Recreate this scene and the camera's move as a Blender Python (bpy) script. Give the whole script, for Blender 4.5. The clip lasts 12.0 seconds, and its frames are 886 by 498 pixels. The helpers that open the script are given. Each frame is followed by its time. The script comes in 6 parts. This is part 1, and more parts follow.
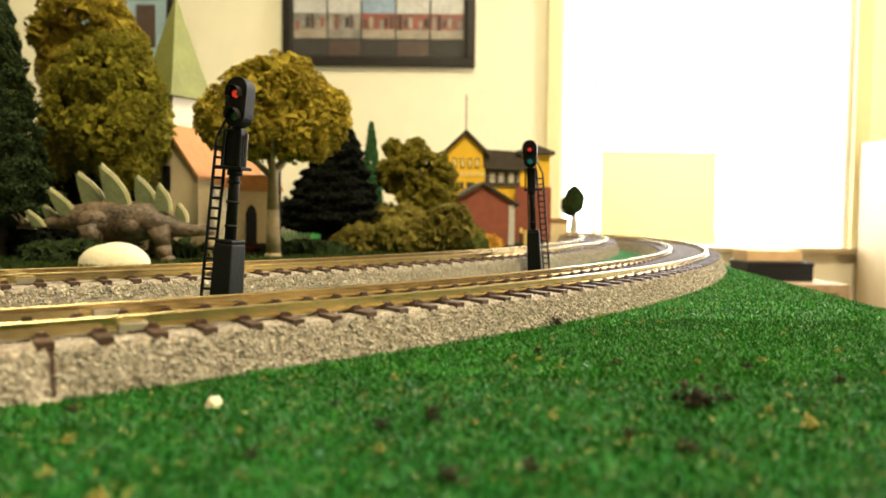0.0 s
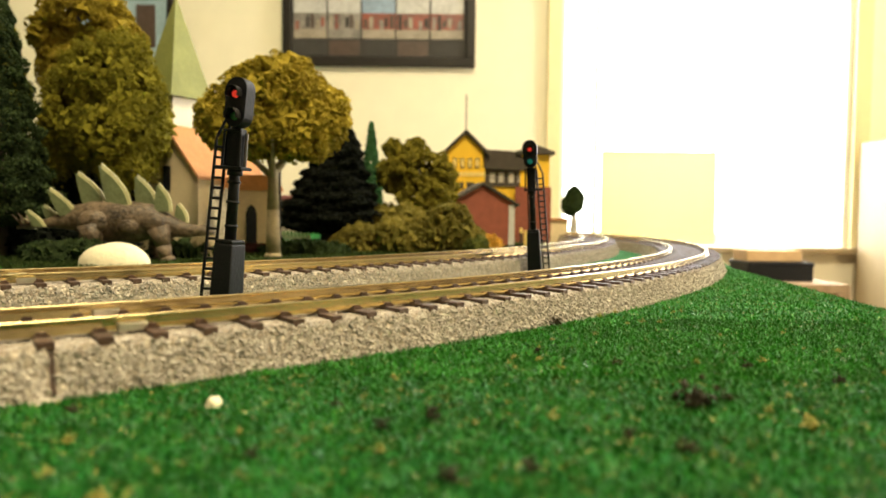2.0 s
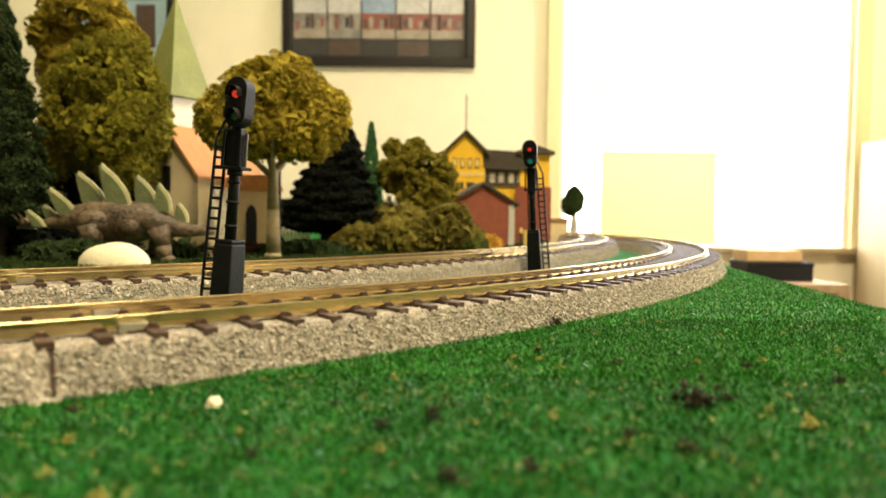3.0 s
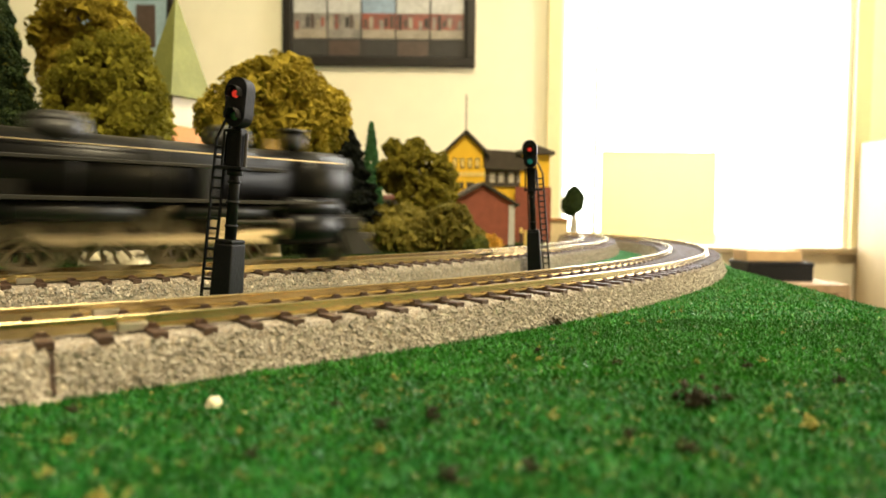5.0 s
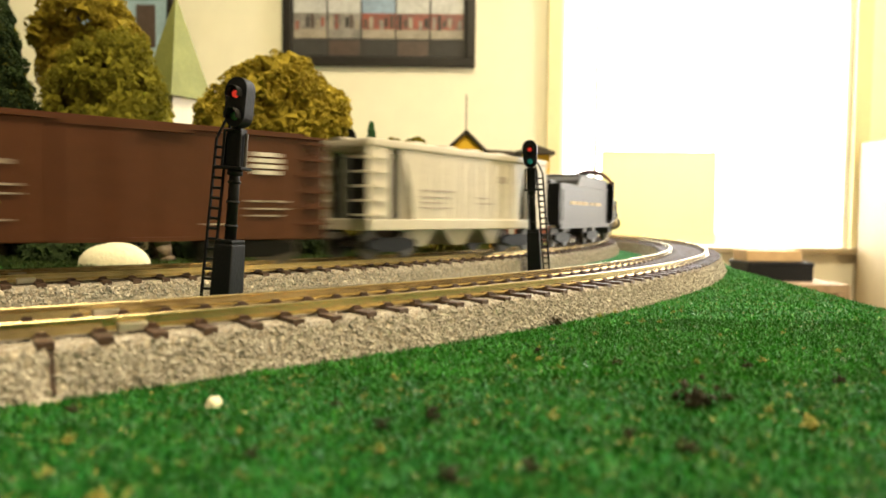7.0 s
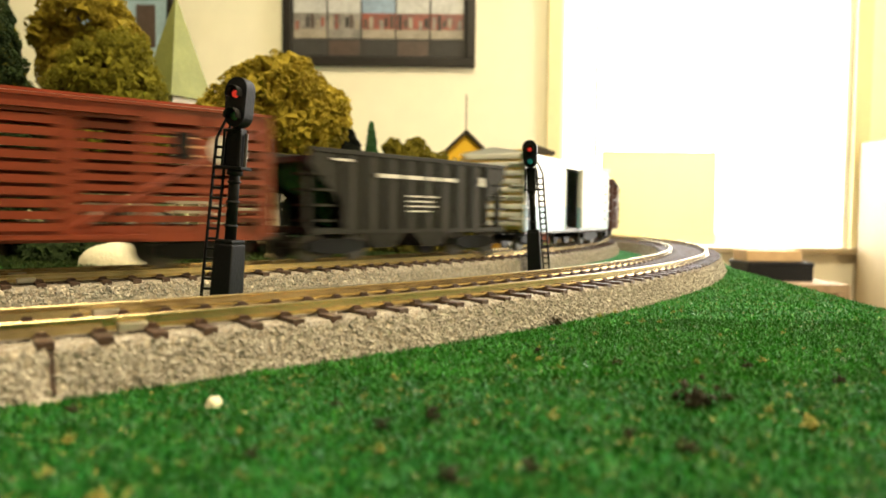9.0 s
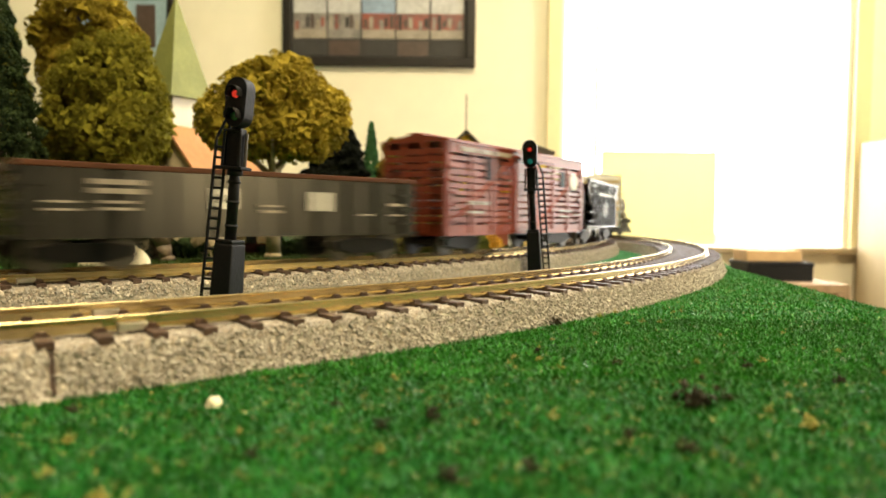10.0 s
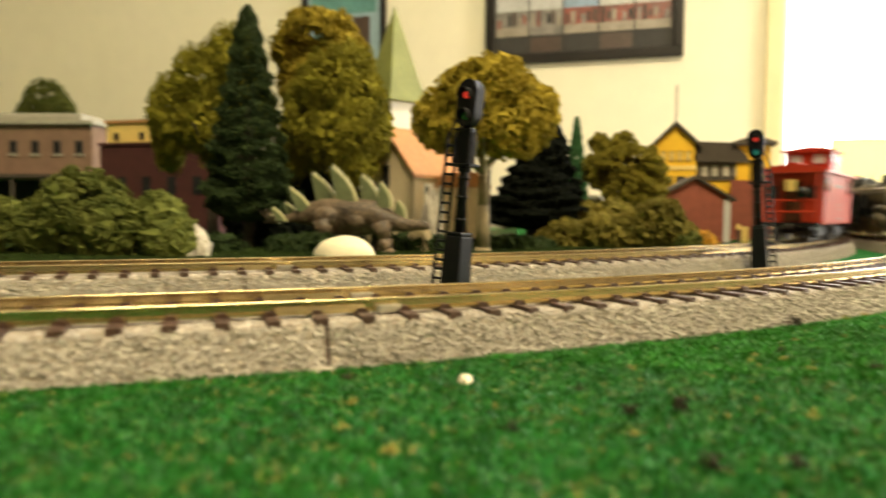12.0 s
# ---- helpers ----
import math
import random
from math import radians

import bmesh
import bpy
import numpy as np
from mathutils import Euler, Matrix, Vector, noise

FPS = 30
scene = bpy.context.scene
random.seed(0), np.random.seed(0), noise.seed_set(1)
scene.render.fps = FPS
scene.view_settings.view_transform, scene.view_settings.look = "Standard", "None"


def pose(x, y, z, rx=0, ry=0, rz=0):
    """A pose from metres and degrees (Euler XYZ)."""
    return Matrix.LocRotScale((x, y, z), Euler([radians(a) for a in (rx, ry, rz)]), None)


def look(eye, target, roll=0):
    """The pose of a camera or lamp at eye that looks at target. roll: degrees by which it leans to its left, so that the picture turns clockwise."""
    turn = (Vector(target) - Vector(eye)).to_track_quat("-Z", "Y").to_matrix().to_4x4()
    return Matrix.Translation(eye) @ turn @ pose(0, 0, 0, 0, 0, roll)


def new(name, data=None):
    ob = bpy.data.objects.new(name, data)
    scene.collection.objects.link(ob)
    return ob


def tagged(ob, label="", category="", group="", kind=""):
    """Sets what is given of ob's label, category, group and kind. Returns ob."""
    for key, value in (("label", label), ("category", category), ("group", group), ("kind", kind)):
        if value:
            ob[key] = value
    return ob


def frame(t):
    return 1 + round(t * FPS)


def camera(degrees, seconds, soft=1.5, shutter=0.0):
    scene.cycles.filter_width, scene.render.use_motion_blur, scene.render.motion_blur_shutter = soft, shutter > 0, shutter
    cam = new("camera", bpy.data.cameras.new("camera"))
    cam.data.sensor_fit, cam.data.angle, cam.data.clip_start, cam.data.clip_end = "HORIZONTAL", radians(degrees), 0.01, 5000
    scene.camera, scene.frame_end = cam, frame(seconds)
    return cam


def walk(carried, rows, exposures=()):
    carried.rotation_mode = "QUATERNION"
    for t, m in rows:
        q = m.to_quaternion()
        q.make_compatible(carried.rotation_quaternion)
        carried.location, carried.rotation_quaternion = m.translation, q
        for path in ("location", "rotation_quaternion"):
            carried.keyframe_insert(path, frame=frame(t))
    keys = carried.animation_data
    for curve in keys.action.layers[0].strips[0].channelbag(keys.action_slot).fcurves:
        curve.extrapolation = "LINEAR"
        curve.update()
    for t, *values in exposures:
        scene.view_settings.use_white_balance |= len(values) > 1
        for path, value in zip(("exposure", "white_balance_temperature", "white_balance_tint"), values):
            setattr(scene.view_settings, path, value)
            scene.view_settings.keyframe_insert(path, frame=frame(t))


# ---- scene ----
# A model railway on a table. Metres; the tops of the sleepers are at z = 0.
SOFT, SHUTTER = 1.6, 0.9
cam = camera(64.77, 12.0, SOFT, SHUTTER)


def held(x, y, z, yaw, pitch, roll):
    return pose(x / 1000, y / 1000, z / 1000, 90 + pitch, 0, yaw) @ pose(0, 0, 0, 0, 0, roll)


cam.data.dof.use_dof, cam.data.dof.focus_distance, cam.data.dof.aperture_fstop = True, 0.19, 23.0

REST = (0.0, 0.0, 17.59, 0.0, -2.68, 0.55)
CAMERA_ROWS = [
    (0.0, REST), (5.0, REST), (10.2, REST),
    (10.5, (-0.24, 0.22, 17.7, -0.07, -2.33, 0.63)),
    (11.0, (-0.61, 0.1, 17.12, 2.03, -3.61, 0.65)),
    (11.5, (-3.8, -2.6, 16.94, 9.88, -3.71, 0.56)),
    (12.0, (-6.02, -5.06, 16.84, 15.99, -3.09, 0.42)),
]
walk(cam, [(t, held(*row)) for t, row in CAMERA_ROWS])

# ---- light ----
world = bpy.data.worlds.new("room_air")
scene.world = world
world.use_nodes = True
world.node_tree.nodes["Background"].inputs[0].default_value = (1.0, 0.86, 0.62, 1)
world.node_tree.nodes["Background"].inputs[1].default_value = 0.25
scene.view_settings.exposure = 0.0


def area_light(name, place, target, width, height, power, colour):
    data = bpy.data.lights.new(name, "AREA")
    data.shape, data.size, data.size_y, data.energy, data.color = "RECTANGLE", width, height, power, colour
    ob = new(name, data)
    ob.matrix_world = look(place, target)
    return ob


area_light("window_light", (0.594, 1.72, 0.62), (0.594, 0.0, 0.3), 0.64, 1.3, 34, (0.98, 0.97, 0.92))
area_light("side_window_light", (1.2, 1.09, 0.3), (0.1, 0.45, 0.0), 0.42, 0.66, 15, (1.0, 0.96, 0.88))
area_light("wall_lamp_light", (1.12, -0.22, 0.16), (0.0, 0.15, 0.02), 0.24, 0.3, 4.5, (1.0, 0.76, 0.38))
area_light("ceiling_light", (0.26, -0.2, 1.5), (-0.1, 0.4, 0), 0.5, 0.5, 52, (1.0, 0.84, 0.52))

# ---- materials ----
def material(name, colour, rough=0.6, metal=0.0, vary=0.25, scale=40.0, bump=0.0, bump_scale=None, second=None, spec=0.5, island=0.0, emit=None, emit_power=0.0, coat=0.0):
    """A plain surface with two scales of colour change, fine relief and, per piece, a small shift of value."""
    m = bpy.data.materials.new(name)
    m.use_nodes = True
    nt = m.node_tree
    b = nt.nodes["Principled BSDF"]
    b.inputs["Roughness"].default_value = rough
    b.inputs["Metallic"].default_value = metal
    b.inputs["Specular IOR Level"].default_value = spec
    b.inputs["Coat Weight"].default_value = coat
    co = nt.nodes.new("ShaderNodeTexCoord")
    n1, n2 = nt.nodes.new("ShaderNodeTexNoise"), nt.nodes.new("ShaderNodeTexNoise")
    for n, s in ((n1, scale), (n2, scale * 7.3)):
        n.inputs["Scale"].default_value = s
        n.inputs["Detail"].default_value = 4
        nt.links.new(co.outputs["Object"], n.inputs["Vector"])
    mixed = nt.nodes.new("ShaderNodeMath")
    mixed.operation = "ADD"
    nt.links.new(n1.outputs[0], mixed.inputs[0])
    nt.links.new(n2.outputs[0], mixed.inputs[1])
    ramp = nt.nodes.new("ShaderNodeMapRange")
    ramp.inputs["From Min"].default_value, ramp.inputs["From Max"].default_value = 0.7, 1.3
    nt.links.new(mixed.outputs[0], ramp.inputs["Value"])
    mix = nt.nodes.new("ShaderNodeMix")
    mix.data_type = "RGBA"
    a = [c * (1 - vary) for c in colour]
    z = second or [min(1, c * (1 + vary)) for c in colour]
    mix.inputs[6].default_value, mix.inputs[7].default_value = (*a, 1), (*z, 1)
    nt.links.new(ramp.outputs[0], mix.inputs[0])
    out = mix.outputs[2]
    if island:
        geo = nt.nodes.new("ShaderNodeNewGeometry")
        info = nt.nodes.new("ShaderNodeObjectInfo")
        add = nt.nodes.new("ShaderNodeMath")
        add.operation = "ADD"
        nt.links.new(geo.outputs["Random Per Island"], add.inputs[0])
        nt.links.new(info.outputs["Random"], add.inputs[1])
        mr = nt.nodes.new("ShaderNodeMapRange")
        mr.inputs["From Max"].default_value = 2
        mr.inputs["To Min"].default_value, mr.inputs["To Max"].default_value = 1 - island, 1 + island
        nt.links.new(add.outputs[0], mr.inputs["Value"])
        hsv = nt.nodes.new("ShaderNodeHueSaturation")
        nt.links.new(mr.outputs[0], hsv.inputs["Value"])
        nt.links.new(out, hsv.inputs["Color"])
        out = hsv.outputs[0]
    nt.links.new(out, b.inputs["Base Color"])
    if bump:
        bp = nt.nodes.new("ShaderNodeBump")
        bp.inputs["Strength"].default_value = min(1.0, bump)
        bp.inputs["Distance"].default_value = 0.001
        src = n2
        if bump_scale:
            src = nt.nodes.new("ShaderNodeTexNoise")
            src.inputs["Scale"].default_value = bump_scale
            src.inputs["Detail"].default_value = 3
            nt.links.new(co.outputs["Object"], src.inputs["Vector"])
        nt.links.new(src.outputs[0], bp.inputs["Height"])
        nt.links.new(bp.outputs[0], b.inputs["Normal"])
    if emit:
        b.inputs["Emission Color"].default_value = (*emit, 1)
        b.inputs["Emission Strength"].default_value = emit_power
    return m


def ballast_material():
    """Small grey, tan and dark stones, cell by cell."""
    m = bpy.data.materials.new("ballast")
    m.use_nodes = True
    nt = m.node_tree
    b = nt.nodes["Principled BSDF"]
    b.inputs["Roughness"].default_value = 0.75
    co = nt.nodes.new("ShaderNodeTexCoord")
    v = nt.nodes.new("ShaderNodeTexVoronoi")
    v.inputs["Scale"].default_value = 1500
    nt.links.new(co.outputs["Object"], v.inputs["Vector"])
    bw = nt.nodes.new("ShaderNodeSeparateColor")
    nt.links.new(v.outputs["Color"], bw.inputs[0])
    ramp = nt.nodes.new("ShaderNodeValToRGB")
    e = ramp.color_ramp.elements
    e[0].position, e[0].color = 0.0, (0.19, 0.16, 0.125, 1)
    e[1].position, e[1].color = 1.0, (0.66, 0.60, 0.52, 1)
    for p, c in ((0.14, (0.25, 0.21, 0.17, 1)), (0.5, (0.325, 0.29, 0.245, 1)), (0.86, (0.41, 0.37, 0.31, 1))):
        q = e.new(p)
        q.color = c
    nt.links.new(bw.outputs[0], ramp.inputs[0])
    tone = nt.nodes.new("ShaderNodeTexNoise")
    tone.inputs["Scale"].default_value, tone.inputs["Detail"].default_value = 160, 5
    nt.links.new(co.outputs["Object"], tone.inputs["Vector"])
    mr = nt.nodes.new("ShaderNodeMapRange")
    mr.inputs["From Min"].default_value, mr.inputs["From Max"].default_value = 0.35, 0.65
    nt.links.new(tone.outputs[0], mr.inputs["Value"])
    tint = nt.nodes.new("ShaderNodeMix")
    tint.data_type, tint.blend_type = "RGBA", "MULTIPLY"
    tint.inputs[0].default_value = 1.0
    shade = nt.nodes.new("ShaderNodeMix")
    shade.data_type = "RGBA"
    shade.inputs[6].default_value, shade.inputs[7].default_value = (0.82, 0.77, 0.71, 1), (1.08, 1.06, 1.03, 1)
    nt.links.new(mr.outputs[0], shade.inputs[0])
    nt.links.new(ramp.outputs[0], tint.inputs[6])
    nt.links.new(shade.outputs[2], tint.inputs[7])
    nt.links.new(tint.outputs[2], b.inputs["Base Color"])
    bp = nt.nodes.new("ShaderNodeBump")
    bp.inputs["Strength"].default_value, bp.inputs["Distance"].default_value = 0.55, 0.0005
    bp.invert = True
    nt.links.new(v.outputs["Distance"], bp.inputs["Height"])
    nt.links.new(bp.outputs[0], b.inputs["Normal"])
    return m


M = {
    "ballast": ballast_material(),
    "rail": material("nickel_rail", (0.58, 0.47, 0.26), 0.21, 1.0, 0.12, 120),
    "tie": material("brown_plastic", (0.052, 0.024, 0.013), 0.55, 0, 0.3, 200, 0.3, island=0.25),
    "joiner": material("rail_joiner_metal", (0.62, 0.60, 0.55), 0.3, 1.0, 0.1, 150),
    "turf": material("green_turf", (0.009, 0.105, 0.015), 0.95, 0, 0.45, 90, 1.0, 1400, (0.016, 0.15, 0.02), 0.1),
    "blade": material("green_fibre", (0.026, 0.165, 0.014), 0.5, 0, 0.35, 60, 0, spec=0.25, island=0.65),
    "strawfibre": material("straw_fibre", (0.24, 0.21, 0.035), 0.7, 0, 0.3, 60, 0, island=0.4),
    "debris": material("brown_debris", (0.035, 0.027, 0.010), 0.95, 0, 0.4, 500, 0.6, island=0.4),
    "wall": material("cream_wall", (0.88, 0.82, 0.64), 0.8, 0, 0.03, 3, 0.05),
    "ceiling": material("ceiling_white", (0.8, 0.78, 0.72), 0.9, 0, 0.03, 3),
    "floor": material("room_carpet", (0.25, 0.2, 0.15), 0.95, 0, 0.2, 30, 0.3),
    # made-up dark surface for the unseen south wall, to cut bounce and reflections
    "unseen_dark": material("dark_unseen_wall", (0.07, 0.048, 0.03), 0.6, 0, 0.2, 8, 0.1),
    "trim": material("cream_trim", (0.82, 0.72, 0.42), 0.5, 0, 0.04, 8),
    "wood": material("table_wood", (0.30, 0.2, 0.11), 0.6, 0, 0.25, 12, 0.1),
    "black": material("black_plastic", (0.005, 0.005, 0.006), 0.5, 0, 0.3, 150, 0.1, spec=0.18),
    "dark_iron": material("dark_engine_paint", (0.008, 0.0076, 0.007), 0.5, 0, 0.3, 90, 0.1),
}


# ---- mesh helpers ----
def link(name, bm, mat, parent=None, label="", smooth=False):
    me = bpy.data.meshes.new(name)
    bm.to_mesh(me)
    bm.free()
    for mm in (mat if isinstance(mat, (list, tuple)) else [mat]):
        me.materials.append(mm)
    if smooth:
        me.shade_smooth()
    ob = new(name, me)
    if parent:
        ob.parent = parent
    if label:
        ob["label"] = label
    return ob


def part(name, bm, mat, parent, label="", smooth=False):
    return link(name, bm, mat, parent, label, smooth)


def from_data(name, verts, faces, mat, parent=None, smooth=False):
    me = bpy.data.meshes.new(name)
    me.from_pydata([tuple(v) for v in verts], [], [tuple(int(i) for i in q) for q in faces])
    me.materials.append(mat)
    if smooth:
        me.shade_smooth()
    ob = new(name, me)
    if parent:
        ob.parent = parent
    return ob


def thing(name, place, label, category, group="", turn=0.0):
    ob = new(name)
    ob.empty_display_size = 0.01
    ob.matrix_world = pose(*place, 0, 0, turn)
    return tagged(ob, label, category, group)


def box(bm, x0, x1, y0, y1, z0, z1, bevel=0.0, m=None):
    r = bmesh.ops.create_cube(bm, size=1)
    vs = r["verts"]
    bmesh.ops.scale(bm, vec=(x1 - x0, y1 - y0, z1 - z0), verts=vs)
    bmesh.ops.translate(bm, vec=((x0 + x1) / 2, (y0 + y1) / 2, (z0 + z1) / 2), verts=vs)
    if bevel:
        es = list({e for v in vs for e in v.link_edges})
        r = bmesh.ops.bevel(bm, geom=es, offset=bevel, segments=2, affect="EDGES", profile=0.6)
        vs = list({v for q in r["faces"] for v in q.verts} | {v for v in vs if v.is_valid})
    if m is not None:
        bmesh.ops.transform(bm, matrix=m, verts=vs)
    return vs


def boxed(*a, **k):
    bm = bmesh.new()
    box(bm, *a, **k)
    return bm


def rod(bm, a, b, r, r2=None, n=10):
    a, b = Vector(a), Vector(b)
    d = b - a
    res = bmesh.ops.create_cone(bm, cap_ends=True, segments=n, radius1=r, radius2=r if r2 is None else r2, depth=d.length)
    bmesh.ops.transform(bm, matrix=Matrix.Translation((a + b) / 2) @ d.to_track_quat("Z", "Y").to_matrix().to_4x4(), verts=res["verts"])
    return res["verts"]


def rodded(a, b, r, r2=None, n=10):
    bm = bmesh.new()
    rod(bm, a, b, r, r2, n)
    return bm


def prism(bm, outline, y0, y1):
    """An x-z outline drawn out along y."""
    a = [bm.verts.new((x, y0, z)) for x, z in outline]
    b = [bm.verts.new((x, y1, z)) for x, z in outline]
    n = len(a)
    bm.faces.new(a[::-1])
    bm.faces.new(b)
    for i in range(n):
        bm.faces.new((a[i], a[(i + 1) % n], b[(i + 1) % n], b[i]))
    bmesh.ops.recalc_face_normals(bm, faces=bm.faces[:])


def ball(bm, c, r, sub=2, squash=(1, 1, 1)):
    res = bmesh.ops.create_icosphere(bm, subdivisions=sub, radius=1)
    bmesh.ops.transform(bm, matrix=Matrix.Translation(c) @ Matrix.Diagonal((r * squash[0], r * squash[1], r * squash[2], 1)), verts=res["verts"])
    return res["verts"]


# ---- the lines of the two tracks: ovals of straights and half circles ----
HEADING = math.radians(36.1716)
STRAIGHT = 0.85
GAUGE = 0.0165


def oval(s, start, bend, radius, side):
    """Place and heading at the length s; the bend begins at s = bend, and the straight before it is STRAIGHT long. side: metres to the left."""
    total = 2 * STRAIGHT + 2 * math.pi * radius
    u = (s - bend) % total
    c, w = math.cos(HEADING), math.sin(HEADING)
    px, py = start[0] + bend * c, start[1] + bend * w
    cx, cy = px - radius * w, py + radius * c
    half = math.pi * radius
    if u < half:
        a = HEADING + u / radius
        x, y = cx + radius * math.sin(a), cy - radius * math.cos(a)
    elif u < half + STRAIGHT:
        a = HEADING + math.pi
        x, y = cx - radius * w - c * (u - half), cy + radius * c - w * (u - half)
    elif u < 2 * half + STRAIGHT:
        a = HEADING + math.pi + (u - half - STRAIGHT) / radius
        x, y = cx - STRAIGHT * c + radius * math.sin(a), cy - STRAIGHT * w - radius * math.cos(a)
    else:
        a = HEADING
        x, y = px - c * (total - u), py - w * (total - u)
    return x - side * math.sin(a), y + side * math.cos(a), a


NEAR = ((-0.04637, 0.10985), -0.0151, 0.5563)
FAR = ((-0.10489, 0.18036), -0.01466, 0.6335)
PITCH = 0.007556
CENTRE = 0.0089


def near_line(s, side=0.0):
    return oval(s, *NEAR, side + CENTRE)


def far_line(s, side=0.0):
    return oval(s, *FAR, side + CENTRE)


def sweep(line, s0, s1, step, outline):
    """The verts and faces of an outline of (side, z) carried along a line."""
    n = max(2, int(round((s1 - s0) / step)) + 1)
    verts, faces, k = [], [], len(outline)
    for i in range(n):
        s = s0 + (s1 - s0) * i / (n - 1)
        for side, z in outline:
            x, y, _ = line(s, side)
            verts.append((x, y, z))
    for i in range(n - 1):
        for j in range(k - 1):
            a = i * k + j
            faces.append((a, a + k, a + k + 1, a + 1))
    return verts, faces


GROUND = -0.008


# ---- the room and the table ----
def build_room():
    bm = boxed(-2.6, 0.247, 1.6, 1.7, -0.95, 1.9)
    tagged(link("wall_north", bm, M["wall"]), "cream painted plaster wall", "wall", kind="structure")
    tagged(link("wall_west", boxed(-2.7, -2.6, -1.5, 1.7, -0.95, 1.9), M["wall"]), "cream painted plaster wall", "wall", kind="structure")
    # out of view; its dark colour keeps the train's near sides dark
    tagged(link("wall_south", boxed(-2.7, 1.25, -1.6, -1.5, -0.95, 1.9), M["unseen_dark"]), "unseen south wall, darkened to dim bounce and reflections", "wall", kind="structure")
    tagged(link("ceiling", boxed(-2.7, 1.8, -1.6, 1.8, 1.9, 2.0), M["ceiling"]), "white room ceiling", "ceiling", kind="structure")
    tagged(link("floor", boxed(-2.7, 1.8, -1.6, 1.8, -1.05, -0.95), M["floor"]), "brown carpeted room floor", "floor", kind="structure")


build_room()


def east_window():
    """The east wall, with a second window that lights the loop from the side, and a wall lamp."""
    y0, y1, z0, z1 = 0.86, 1.32, -0.05, 0.65
    for nm, b in (("wall_east_south", (-1.5, y0, -0.95, 1.9)), ("wall_east_north", (y1, 1.6, -0.95, 1.9)), ("wall_east_sill", (y0, y1, -0.95, z0)), ("wall_east_head", (y0, y1, z1, 1.9))):
        tagged(link(nm, boxed(1.15, 1.25, *b), M["wall"]), "cream painted plaster wall", "wall", kind="structure")
    w = tagged(new("window_2"), "bright side window in the east wall", "window", kind="structure")
    part("window_sill", boxed(1.12, 1.15, y0 - 0.02, y1 + 0.02, z0 - 0.015, z0, bevel=0.003), M["trim"], w)
    for a, b in ((y0, y0 + 0.015), (y1 - 0.015, y1)):
        part("window_frame", boxed(1.16, 1.19, a, b, z0, z1), M["trim"], w)
    lamp = thing("wall_lamp", (1.15, -0.22, 0.16), "square wall lamp behind the table", "wall lamp")
    part("back_plate", boxed(-0.02, 0.0, -0.15, 0.15, -0.19, 0.19, bevel=0.003), M["trim"], lamp)


east_window()


def build_ground():
    """The green mat on the table; its edge bends round the loop of track."""
    edge = [(0.095, -0.25), (0.11, 0.08), (0.127, 0.197), (0.139, 0.28), (0.151, 0.363), (0.172, 0.43), (0.2, 0.5), (0.225, 0.58), (0.225, 0.75), (0.15, 1.0), (-0.05, 1.25), (-0.3, 1.42), (-2.3, 1.42), (-2.3, -0.8), (-0.6, -0.8), (-0.5, -0.25)]
    bm = bmesh.new()
    top = [bm.verts.new((x, y, GROUND)) for x, y in edge]
    low = [bm.verts.new((x, y, GROUND - 0.004)) for x, y in edge]
    bm.faces.new(top)
    bm.faces.new(low[::-1])
    n = len(edge)
    for i in range(n):
        bm.faces.new((top[i], low[i], low[(i + 1) % n], top[(i + 1) % n]))
    bmesh.ops.recalc_face_normals(bm, faces=bm.faces[:])
    tagged(link("ground", bm, M["turf"]), "green flocked grass mat on the layout table", "ground", kind="structure")
    bm = bmesh.new()
    top = [bm.verts.new((x, y, GROUND - 0.0045)) for x, y in edge]
    low = [bm.verts.new((x, y, GROUND - 0.03)) for x, y in edge]
    bm.faces.new(top)
    bm.faces.new(low[::-1])
    for i in range(n):
        bm.faces.new((top[i], low[i], low[(i + 1) % n], top[(i + 1) % n]))
    bmesh.ops.recalc_face_normals(bm, faces=bm.faces[:])
    tagged(link("table_top", bm, M["wood"]), "plywood top of the layout table", "table", kind="structure")


build_ground()
BALLAST = [(-0.0183, GROUND - 0.001), (-0.0157, -0.0018), (-0.0150, -0.0011), (-0.0085, -0.0009), (0.0085, -0.0009), (0.0150, -0.0011), (0.0157, -0.0018), (0.0183, GROUND - 0.001)]
RAIL_TOP = 0.0019
RAIL = [(-0.00105, -0.0004), (-0.00105, 0.00005), (-0.00032, 0.0003), (-0.00032, 0.0012), (-0.00055, 0.00135), (-0.00055, 0.0018), (-0.00045, RAIL_TOP), (0.00045, RAIL_TOP), (0.00055, 0.0018), (0.00055, 0.00135), (0.00032, 0.0012), (0.00032, 0.0003), (0.00105, 0.00005), (0.00105, -0.0004)]


